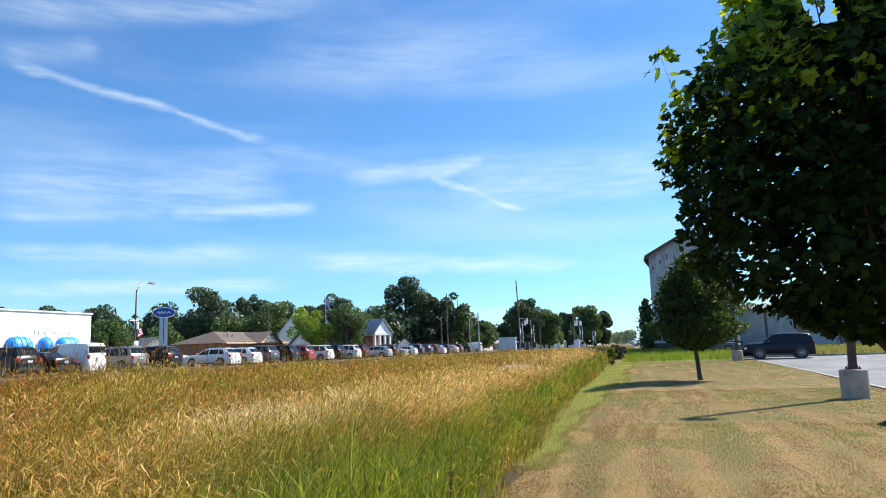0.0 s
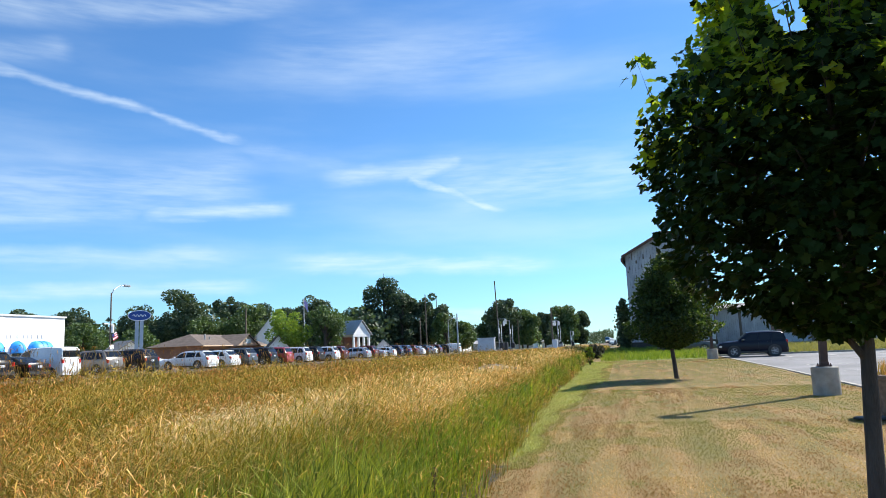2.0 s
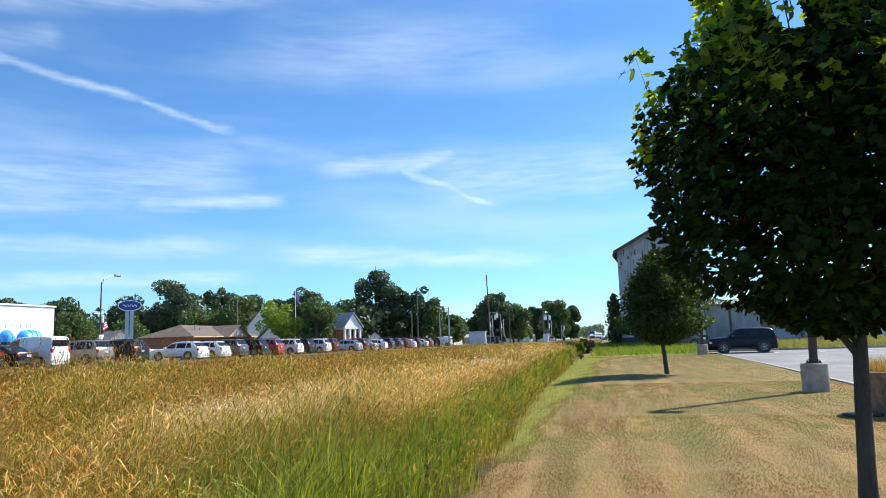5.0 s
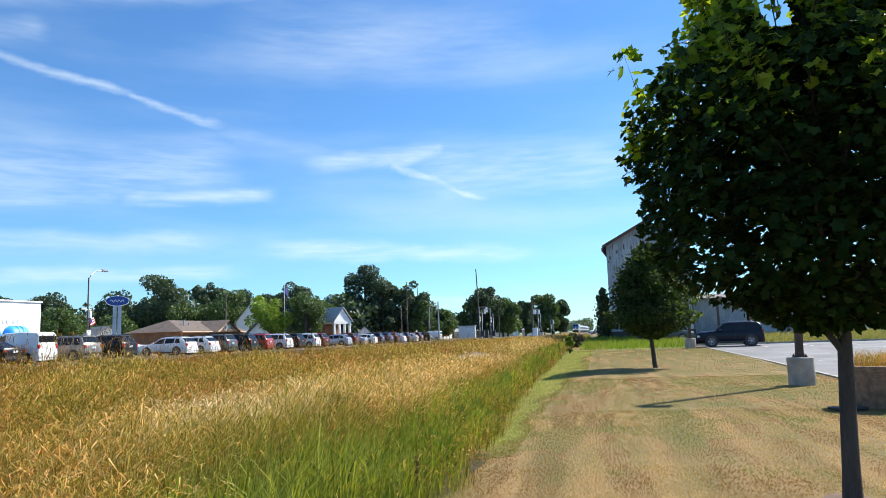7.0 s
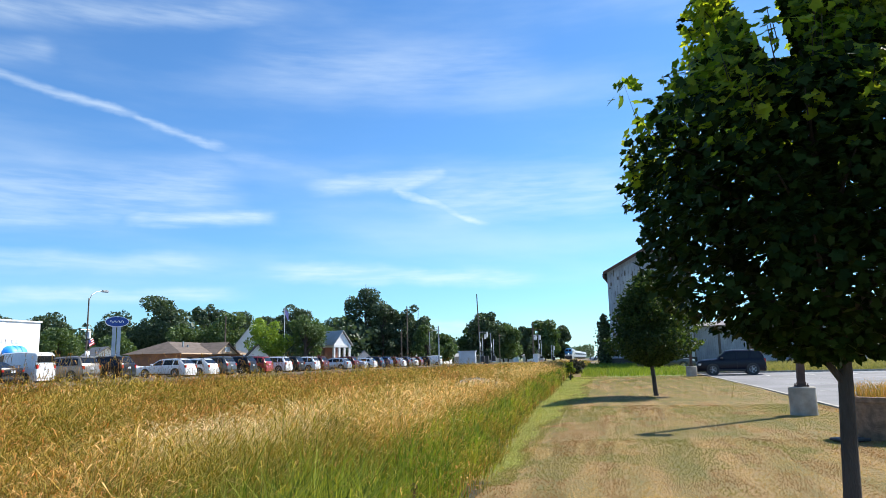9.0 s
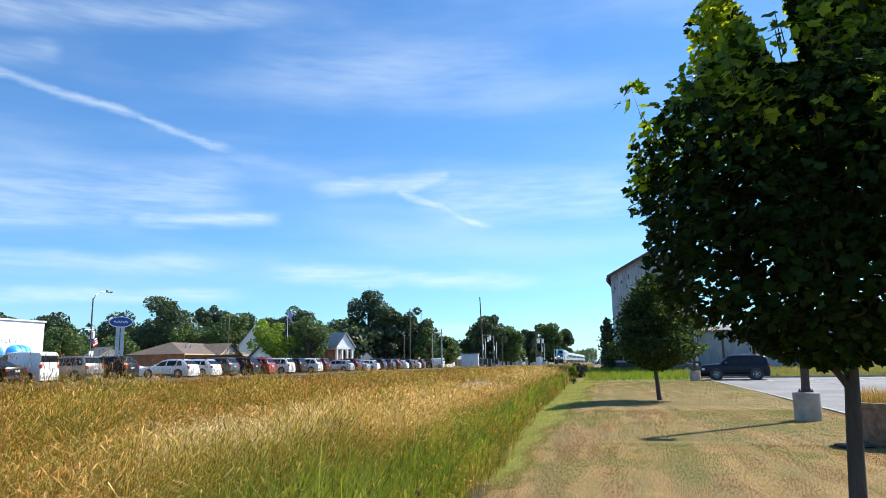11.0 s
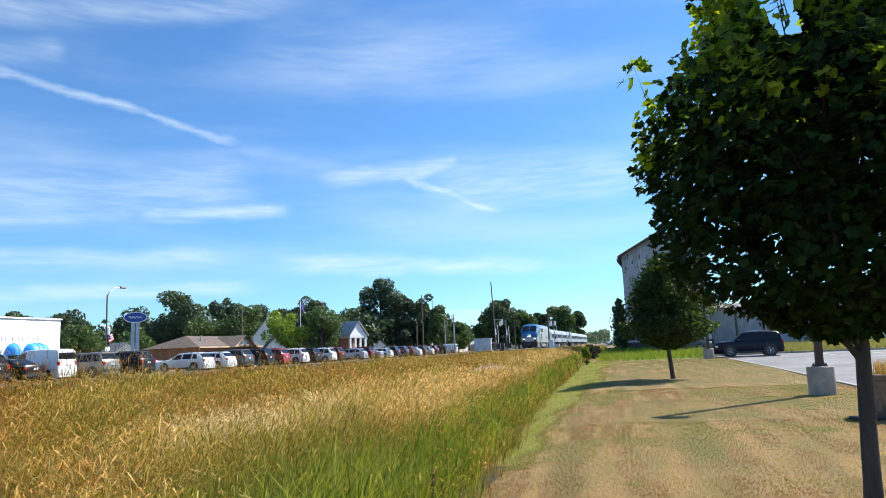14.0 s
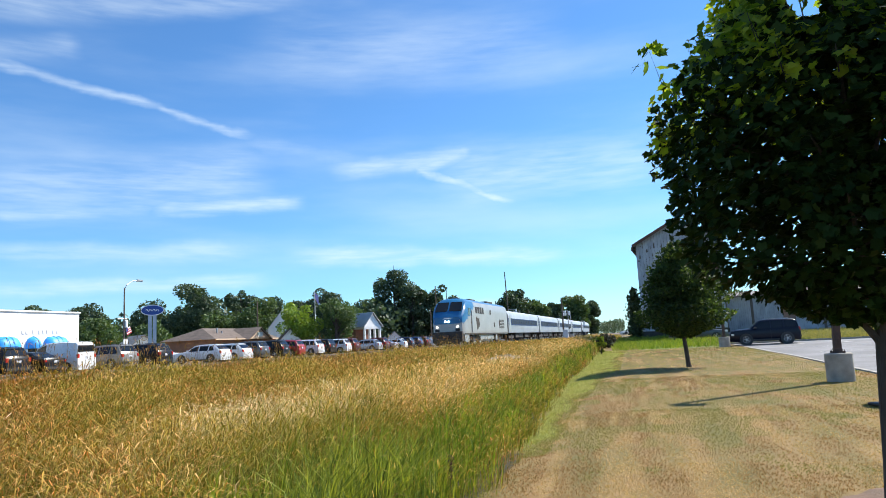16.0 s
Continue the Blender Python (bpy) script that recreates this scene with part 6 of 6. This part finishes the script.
def build_poles():
    def pole(name, label, x, y, top, r, material, lean=(0, 0), bars=(), category="utility pole"):
        z = float(height(x, y))
        root = thing(name, label, category, pose(x, y, z), "poles beyond the field")
        b = bmn()
        tube(b, [(0, 0, -.2), (lean[0] * .5, lean[1] * .5, (top - z) / 2), (lean[0], lean[1], top - z)], [r, r * .85, r * .65], 9)
        part("pole", b, material, root)
        for zz, y0, y1, x0, x1 in bars:
            b = bmn()
            tube(b, [(x0, y0, zz - z), (x1, y1, zz - z)], [.05, .05], 6)
            part("cross_arm", b, material, root)
        return root, z
    W, S = M["wood_pole"], M["steel"]
    pole("utility_pole", "tall leaning wooden pole beside the crossing", -22, 118.5, 13.0, .13, W, (-.4, 0), ())
    root, z = pole("utility_pole", "wooden pole with cross-arm near the crossing", -13, 119, 7.9, .16, W, (0, 0), ((5.4, 0, 0, -.1, 1.3), (6.6, 0, 0, -.3, 1.0)))
    for dx in (.5, 1.15):
        b = lathe(bmn(), [(.14, 4.2), (.17, 4.3), (.17, 4.85), (.10, 4.95)], 10, (dx, 0))
        part("insulator_box", b, M["white"], root, "pale box")
    pole("steel_pole", "bare grey steel pole beside the tracks", -24, 96.8, 6.6, .13, S)
    pole("utility_pole", "wooden pole among the lot's cars", -40, 131, 8.1, .15, W, (0, 0), ((7.2, -.6, .6, 0, 0),))
    pole("utility_pole", "tall wooden pole before the big tree", -45, 152, 14.2, .17, W, (0, 0), ((13.4, -.9, .9, 0, 0),))
    pole("utility_pole", "wooden pole behind the brick house", -64, 107, 10.1, .16, W)
    pole("utility_pole", "wooden pole behind the sheds", -30, 190, 9, .16, W, (0, 0), ((8.2, -.9, .9, 0, 0),))
    root, z = pole("flagpole", "white flagpole with flag behind the trees", -55.5, 112, 11.7, .07, M["white"], (0, 0), (), "flagpole")
    b = bmn()
    for k in range(5):
        quad(b, (0, .3 * k, 9.6 - .25 * k), (0, .3 * (k + 1), 9.6 - .25 * (k + 1)), (0, .3 * (k + 1), 10.6 - .12 * (k + 1)), (0, .3 * k, 10.6 - .12 * k))
    me = mesh_of("flag", b, M["flag_blue"])
    f = new("flag", me)
    f.parent = root
    f.modifiers.new("thick", "SOLIDIFY").thickness = .02
    tagged(f, "drooping dark flag")
    # lamps over the lot
    for x, y, h in ((-33.5, 128, 6.4),):
        z = float(height(x, y))
        root = thing("lot_lamp", "slim grey lamp post over the car lot", "lamp post", pose(x, y, z), "lot lamps")
        b = bmn()
        tube(b, [(0, 0, -.1), (0, 0, h)], [.08, .06], 8)
        part("pole", b, S, root)
        b = bmn()
        tube(b, [(0, 0, h - .2), (.6, .5, h + .15), (1.3, 1.0, h + .2)], [.04, .035, .03], 6)
        part("arm", b, S, root)
        b = bmn()
        box(b, 1.1, 1.8, .85, 1.2, h + .12, h + .26)
        part("lamp_head", b, M["white"], root)


def crossing_signal(x, y, h, rz, arm):
    z = float(height(x, y))
    root = thing("crossing_signal", "railway crossing signal mast with lamps and raised gate", "crossing signal", pose(x, y, z, 0, 0, rz), "crossing signals")
    b = bmn()
    tube(b, [(0, 0, -.1), (0, 0, h)], [.075, .065], 10)
    part("mast", b, M["steel"], root, "grey steel mast")
    b = bmn()
    box(b, -.35, .35, -.35, .35, -.1, .5)
    part("footing", b, M["concrete"], root)
    b = bmn()
    box(b, .15, .75, -.3, .3, .55, 1.45)
    bmesh.ops.bevel(b, geom=b.edges[:], offset=.04, segments=1, affect="EDGES")
    part("gate_machine", b, M["black_trim"], root, "dark gate machine")
    b = bmn()
    box(b, .42, .50, -.05, .05, 1.3, h * .82)
    part("gate_arm", b, M["white"], root, "raised white gate arm")
    for s in (-1, 1):
        b = bmn()
        box(b, -.02, .02, -.6, .6, -.08, .08, Matrix.Translation((.10, 0, h * .62)) @ pose(0, 0, 0, 45 * s))
        part("crossbuck_slat", b, M["white"], root, "white crossbuck slat")
        b = lathe(bmn(), [(.26, 0), (.26, .03), (.11, .05), (.10, .22)], 16)
        b.transform(Matrix.Translation((.1, s * .38, h * .42)) @ pose(0, 0, 0, 0, 90))
        part("lamp", b, M["black_trim"], root, "round black lamp hood")
    b = bmn()
    tube(b, [(0, 0, h - .08), (arm, 0, h - .08)], [.05, .045], 8)
    part("top_arm", b, M["steel"], root, "short top arm")
    b = bmn()
    box(b, arm - .14, arm + .14, -.12, .12, h - .95, h - .12)
    part("lamp_box", b, M["white"], root, "white lamp box")


def build_crossing():
    crossing_signal(-21.0, 112.6, 5.4, 0, 1.2)
    crossing_signal(-20.6, 121.0, 5.4, 0, -1.0)
    crossing_signal(-13.0, 128.0, 5.4, 0, -.8)
    crossing_signal(-12.6, 150.0, 3.8, 0, .6)
    # relay house
    root = thing("relay_cabinet", "silver relay cabinet on a footing beside the crossing", "cabinet", pose(-23.4, 113.8, float(height(-23.4, 113.8)), 0, 0, 8))
    b = bmn()
    box(b, -1.35, 1.35, -1.0, 2.2, .25, 2.3)
    bmesh.ops.bevel(b, geom=b.edges[:], offset=.03, segments=1, affect="EDGES")
    part("housing", b, M["cabinet"], root, "pale silver housing")
    b = bmn()
    slab(b, [(-1.5, -1.15, 2.3), (1.5, -1.15, 2.3), (1.5, 2.35, 2.3), (-1.5, 2.35, 2.3)], (0, 0, .10))
    part("roof", b, M["cabinet"], root)
    b = bmn()
    box(b, -1.3, 1.3, -.9, 2.1, -.1, .26)
    part("plinth", b, M["concrete"], root)
    for y in (-.8, .75):
        b = bmn()
        box(b, 1.35, 1.38, y, y + 1.3, .5, 2.15)
        d = part("door", b, M["cabinet"], root)
        b = bmn()
        box(b, 1.38, 1.42, y + 1.1, y + 1.18, 1.2, 1.4)
        part("handle", b, M["black_trim"], d)
    for x, y, w, d, h, m in ((-12.4, 116.4, .8, .7, 1.9, "cabinet"), (-12.2, 121.5, 1.3, .8, 1.2, "steel"), (-20.6, 115.8, .9, .8, 1.5, "black_trim")):
        root = thing("signal_box", "small metal signal case beside the tracks", "signal box", pose(x, y, float(height(x, y)) - .02), "signal boxes")
        b = bmn()
        box(b, -w / 2, w / 2, -d / 2, d / 2, .15, h)
        bmesh.ops.bevel(b, geom=b.edges[:], offset=.03, segments=1, affect="EDGES")
        part("case", b, M[m], root)
        b = bmn()
        box(b, -w / 2 + .05, w / 2 - .05, -d / 2 + .05, d / 2 - .05, 0, .16)
        part("foot", b, M["concrete"], root)


build_showroom()
build_houses()
build_sign()
build_poles()
build_crossing()

# ---------------------------------------------------------------- train


def coach_ring(y, hw, z0, zs, zt):
    half = [(0, z0), (hw, z0), (hw + .02, z0 + .5), (hw + .02, (z0 + zs) / 2), (hw, zs), (hw * .88, zs + (zt - zs) * .55), (hw * .55, zt - .07), (0, zt)]
    return [Vector((x, y, z)) for x, z in half] + [Vector((-x, y, z)) for x, z in half[-2:0:-1]]


def truck(root, y, axles, wr, name="bogie"):
    tk = new(name)
    tk.parent = root
    tk.matrix_basis = pose(0, y, 0)
    b = bmn()
    for s in (-1, 1):
        box(b, s * 1.12 - .09, s * 1.12 + .09, axles[0] - .55, axles[-1] + .55, .42, .78)
        box(b, s * 1.15 - .12, s * 1.15 + .12, -.35, .35, .28, .95)
    box(b, -1.05, 1.05, -.25, .25, .5, .85)
    part("side_frame", b, M["loco_dark"], tk, "black bogie frame")
    for a in axles:
        b = bmn()
        for s in (-1, 1):
            w = lathe(bmn(), [(wr * .98, -.065), (wr, .0), (wr * .97, .065)], 24)
            w.transform(Matrix.Translation((s * .72, a, wr)) @ pose(0, 0, 0, 0, 90))
            me = bpy.data.meshes.new("tmp")
            w.to_mesh(me)
            w.free()
            b.from_mesh(me)
            bpy.data.meshes.remove(me)
        tube(b, [(-.7, a, wr), (.7, a, wr)], [.08, .08], 8)
        part("wheelset", b, M["rail"], tk, "steel wheelset")


def build_loco():
    root = thing("locomotive", "silver and blue diesel passenger locomotive with lit headlights", "locomotive")
    bm = bmn()
    ys = [0, .12, .35, .8, 1.25, 1.7, 2.1] + list(np.arange(2.6, 20.9, .45)) + [20.9]
    rings = []
    for y in ys:
        zt = float(np.interp(y, [0, .12, .35, .8, 1.25, 1.7, 2.1, 20.9], [2.58, 2.72, 2.95, 3.42, 3.88, 4.22, 4.36, 4.36]))
        hw = float(np.interp(y, [0, .12, .5, 1.5, 20.9], [1.22, 1.36, 1.47, 1.52, 1.52]))
        zs = min(3.55, zt - .25)
        half = [(0, .95), (hw * .98, .95)] + [(hw, 1.15 + (zs - 1.15) * k / 8) for k in range(9)] + [(hw * .90, zs + (zt - zs) * .62), (hw * .62, zt - .04), (hw * .3, zt), (0, zt + .01)]
        rings.append([Vector((x, y, z)) for x, z in half] + [Vector((-x, y, z)) for x, z in half[-2:0:-1]])
    loft(bm, rings)
    # the flat front as rows of faces, so that the colours can part on it
    bmesh.ops.recalc_face_normals(bm, faces=bm.faces)
    me = bpy.data.meshes.new("body")
    for f in bm.faces:
        c = f.calc_center_median()
        line = 2.05 if c.y < .8 else 2.05 + (c.y - .8) * .42
        f.material_index = 1 if (c.z > line and c.y < 4.6) or (c.z > 3.95 and c.y > 4) else 0
    bm.to_mesh(me)
    bm.free()
    me.materials.append(M["loco_silver"]), me.materials.append(M["loco_blue"])
    me.shade_smooth(), me.set_sharp_from_angle(angle=radians(28))
    body = new("body", me)
    body.parent = root
    tagged(body, "silver-grey body with a blue upper cab")
    b = bmn()
    slab(b, [(-1.2, -.004, 1.98), (1.2, -.004, 1.98), (1.16, -.004, 2.56), (-1.16, -.004, 2.56)], (0, -.03, 0))
    part("nose_panel", b, M["loco_blue"], root, "blue nose panel")
    for s in (-1, 1):     # windscreens on the sloping face
        b = bmn()
        p = lambda x, k: Vector((x, .42 + 1.05 * k, 3.02 + 1.04 * k))
        slab(b, [p(s * .08, .10), p(s * 1.26, .10), p(s * 1.16, .92), p(s * .08, .92)], (0, -.03, .03))
        part("windshield", b, M["car_glass"], root, "dark windscreen pane")
        b = bmn()
        slab(b, [(s * 1.525, 1.75, 2.75), (s * 1.525, 2.75, 2.75), (s * 1.525, 2.75, 3.42), (s * 1.525, 2.15, 3.42)], (s * .02, 0, 0))
        part("cab_window", b, M["car_glass"], root, "dark cab side window")
        b = bmn()
        slab(b, [(s * 1.53, 3.15, 1.2), (s * 1.53, 3.85, 1.2), (s * 1.53, 3.85, 3.3), (s * 1.53, 3.15, 3.3)], (s * .012, 0, 0))
        part("cab_door", b, M["loco_silver"], root)
        for k in range(4):  # slanted air intakes
            b = bmn()
            y = 5.0 + k * .95
            slab(b, [(s * 1.53, y, 3.0), (s * 1.53, y + .62, 3.0), (s * 1.53, y + .44, 3.62), (s * 1.53, y - .18, 3.62)], (s * .02, 0, 0))
            part("air_intake", b, M["dark_void"], root, "dark slanted intake")
        for y0, y1, z0, z1 in ((16.2, 18.9, 1.6, 2.55), (13.2, 13.7, 1.7, 2.2), (3.0, 3.05, 1.1, 3.4), (11.4, 11.9, 3.0, 3.5)):
            b = bmn()
            slab(b, [(s * 1.53, y0, z0), (s * 1.53, y1, z0), (s * 1.53, y1, z1), (s * 1.53, y0, z1)], (s * .02, 0, 0))
            g = part("side_grille", b, M["loco_dark"], root, "dark side grille")
        for k in range(5):
            b = bmn()
            box(b, s * 1.555 - .01, s * 1.555 + .01, 16.3, 18.8, 1.70 + .17 * k, 1.76 + .17 * k)
            part("slat", b, M["loco_silver"], g)
        b = bmn()      # plain curved mark in place of the maker's sign
        for k in range(3):
            y = 5.0 + .42 * k
            slab(b, [(s * 1.53, y, 2.52 - .05 * k), (s * 1.53, y + .42, 2.75 - .1 * k), (s * 1.53, y + .10 + .5, 1.9), (s * 1.53, y + .35, 1.35 + .15 * k)], (s * .012, 0, 0))
        part("side_mark", b, M["loco_dark"], root, "plain dark sweeping mark")
        b = bmn()
        box(b, s * 1.515 - .012, s * 1.515 + .03, .4, 20.7, 1.02, 1.10)
        part("sill_stripe", b, M["loco_dark"], root, "dark sill line")
        b = lathe(bmn(), [(.09, 0), (.09, .05), (.06, .07)], 14)
        b.transform(Matrix.Translation((s * .95, -.02, 1.72)) @ pose(0, 0, 0, 90))
        part("ditch_light", b, M["headlight"], root, "lit ditch light")
        b = bmn()
        box(b, s * .95 - .2, s * .95 + .2, -.035, .02, 1.3, 1.55)
        part("corner_step", b, M["dark_void"], root, "dark step recess")
        for k in range(4):
            b = bmn()
            box(b, s * 1.45 - .10, s * 1.45 + .10, 2.2, 2.9, .35 + .2 * k, .38 + .2 * k)
            part("step", b, M["loco_dark"], root)
    for s in (-1, 1):
        b = lathe(bmn(), [(.10, 0), (.10, .04), (.07, .06)], 16)
        b.transform(Matrix.Translation((s * .15, -.05, 2.20)) @ pose(0, 0, 0, 90))
        part("headlight", b, M["headlight"], root, "lit headlamp")
    b = bmn()
    slab(b, [(-.42, -.036, 2.42), (.42, -.036, 2.42), (.20, -.036, 2.54), (-.2, -.036, 2.54)], (0, -.01, 0))
    part("nose_mark", b, M["sign_white"], root, "plain white mark")
    b = bmn()
    box(b, -1.4, 1.4, -.25, .5, .35, 1.28)
    box(b, -1.2, 1.2, -.42, -.2, .18, .66)
    bmesh.ops.bevel(b, geom=b.edges[:], offset=.05, segments=1, affect="EDGES")
    part("pilot", b, M["loco_dark"], root, "black pilot plough")
    b = bmn()
    box(b, -.16, .16, -.85, 0, .72, .98)
    part("coupler", b, M["rail"], root)
    b = bmn()
    box(b, -1.35, 1.35, 7.0, 13.9, .28, .96)
    bmesh.ops.bevel(b, geom=b.edges[:], offset=.15, segments=2, affect="EDGES")
    part("fuel_tank", b, M["loco_silver"], root, "grey fuel tank")
    for y0, y1, w, h in ((6.2, 8.4, .7, .14), (13, 16, .9, .16), (3.0, 3.5, .3, .16)):
        b = bmn()
        box(b, -w, w, y0, y1, 4.30, 4.36 + h)
        bmesh.ops.bevel(b, geom=b.edges[:], offset=.04, segments=1, affect="EDGES")
        part("roof_vent", b, M["loco_dark"], root)
    b = bmn()
    box(b, -1.0, 1.0, .4, 20.6, .55, .96)
    part("underframe", b, M["loco_dark"], root, "black underframe")
    for s in (-1, 1):
        for y0, y1 in ((.5, 2.1), (14.2, 14.9)):
            b = bmn()
            box(b, s * 1.42 - .06, s * 1.42 + .06, y0, y1, .30, .98)
            part("skirt", b, M["loco_silver"], root, "grey skirt panel")
        b = tube(bmn(), [(s * 1.56, 3.1, 1.2), (s * 1.60, 3.1, 2.2), (s * 1.56, 3.1, 3.2)], [.02] * 3, 6)
        part("grab_rail", b, M["steel"], root)
    truck(root, 4.6, (-1.37, 1.37), .5)
    truck(root, 16.3, (-1.37, 1.37), .5)
    return root


def build_coach():
    root = thing("passenger_coach", "stainless steel passenger coach with a blue window band", "railway coach", group="coaches of the train")
    part("body", loft(bmn(), [coach_ring(y, 1.5, 1.08, 3.2, 3.88) for y in (.35, .45, 25.4, 25.5)]), M["coach_steel"], root, "stainless steel body", 35)
    for s in (-1, 1):
        b = bmn()
        slab(b, [(s * 1.522, .5, 2.05), (s * 1.522, 25.3, 2.05), (s * 1.522, 25.3, 2.82), (s * 1.522, .5, 2.82)], (s * .012, 0, 0))
        band = part("window_band", b, M["coach_blue"], root, "blue band along the windows")
        first = None
        for k in range(15):
            if first is None:
                b = bmn()
                slab(b, [(0, 0, 0), (0, 1.1, 0), (0, 1.1, .58), (0, 0, .58)], (s * .014, 0, 0))
                first = part("window", b, M["coach_glass"], band, "dark coach window")
                first.matrix_basis = pose(s * 1.534, 2.6, 2.14)
            else:
                share(first, band, pose(s * 1.534, 2.6 + 1.40 * k, 2.14))
        b = bmn()
        for k in range(7):
            box(b, s * 1.52 - .01, s * 1.52 + .018, .5, 25.3, 1.16 + .115 * k, 1.20 + .115 * k)
        part("fluting", b, M["coach_steel"], root, "fluted steel panels")
        b = bmn()
        box(b, s * 1.52 - .01, s * 1.52 + .022, .5, 25.3, 1.99, 2.04)
        part("sill_line", b, M["coach_blue"], root)
        for y in (.9, 24.0):
            b = bmn()
            slab(b, [(s * 1.523, y, 1.15), (s * 1.523, y + .95, 1.15), (s * 1.523, y + .95, 3.15), (s * 1.523, y, 3.15)], (s * .02, 0, 0))
            part("door", b, M["loco_silver"], root, "grey end door")
    for y0, y1 in ((0, .36), (25.49, 25.9)):
        b = bmn()
        box(b, -1.3, 1.3, y0, y1, 1.0, 3.55)
        part("gangway", b, M["loco_dark"], root, "black gangway bellows")
    for y0, y1, w in ((6.2, 8.6, 1.25), (9.2, 12.4, 1.2), (13.4, 16.2, 1.25), (17.0, 18.6, 1.1)):
        b = bmn()
        box(b, -w, w, y0, y1, .42, 1.09)
        bmesh.ops.bevel(b, geom=b.edges[:], offset=.06, segments=1, affect="EDGES")
        part("underfloor_box", b, M["loco_dark"], root, "dark underfloor equipment")
    truck(root, 3.4, (-1.25, 1.25), .46)
    truck(root, 22.4, (-1.25, 1.25), .46)
    return root


LOCO = build_loco()
COACHES = [build_coach()]
for _k in range(4):
    COACHES.append(copy_thing(COACHES[0], pose(RAIL_X, 700, RAIL_Z)))

FRONT_END, SPEED = 60.7, 31.4      # nose of the locomotive at the clip's end, metres a second


def motions():
    times = [0, 2, 4, 6, 8, 10, 11, 12, 13, 14, 15, 15.5, 15.8, 15.9, 16.0]
    for i, ob in enumerate([LOCO] + COACHES):
        back = 0 if i == 0 else 21.35 + 25.95 * (i - 1)
        walk(ob, [(t, pose(RAIL_X, FRONT_END + SPEED * (16 - t) + back, RAIL_Z)) for t in times])


motions()
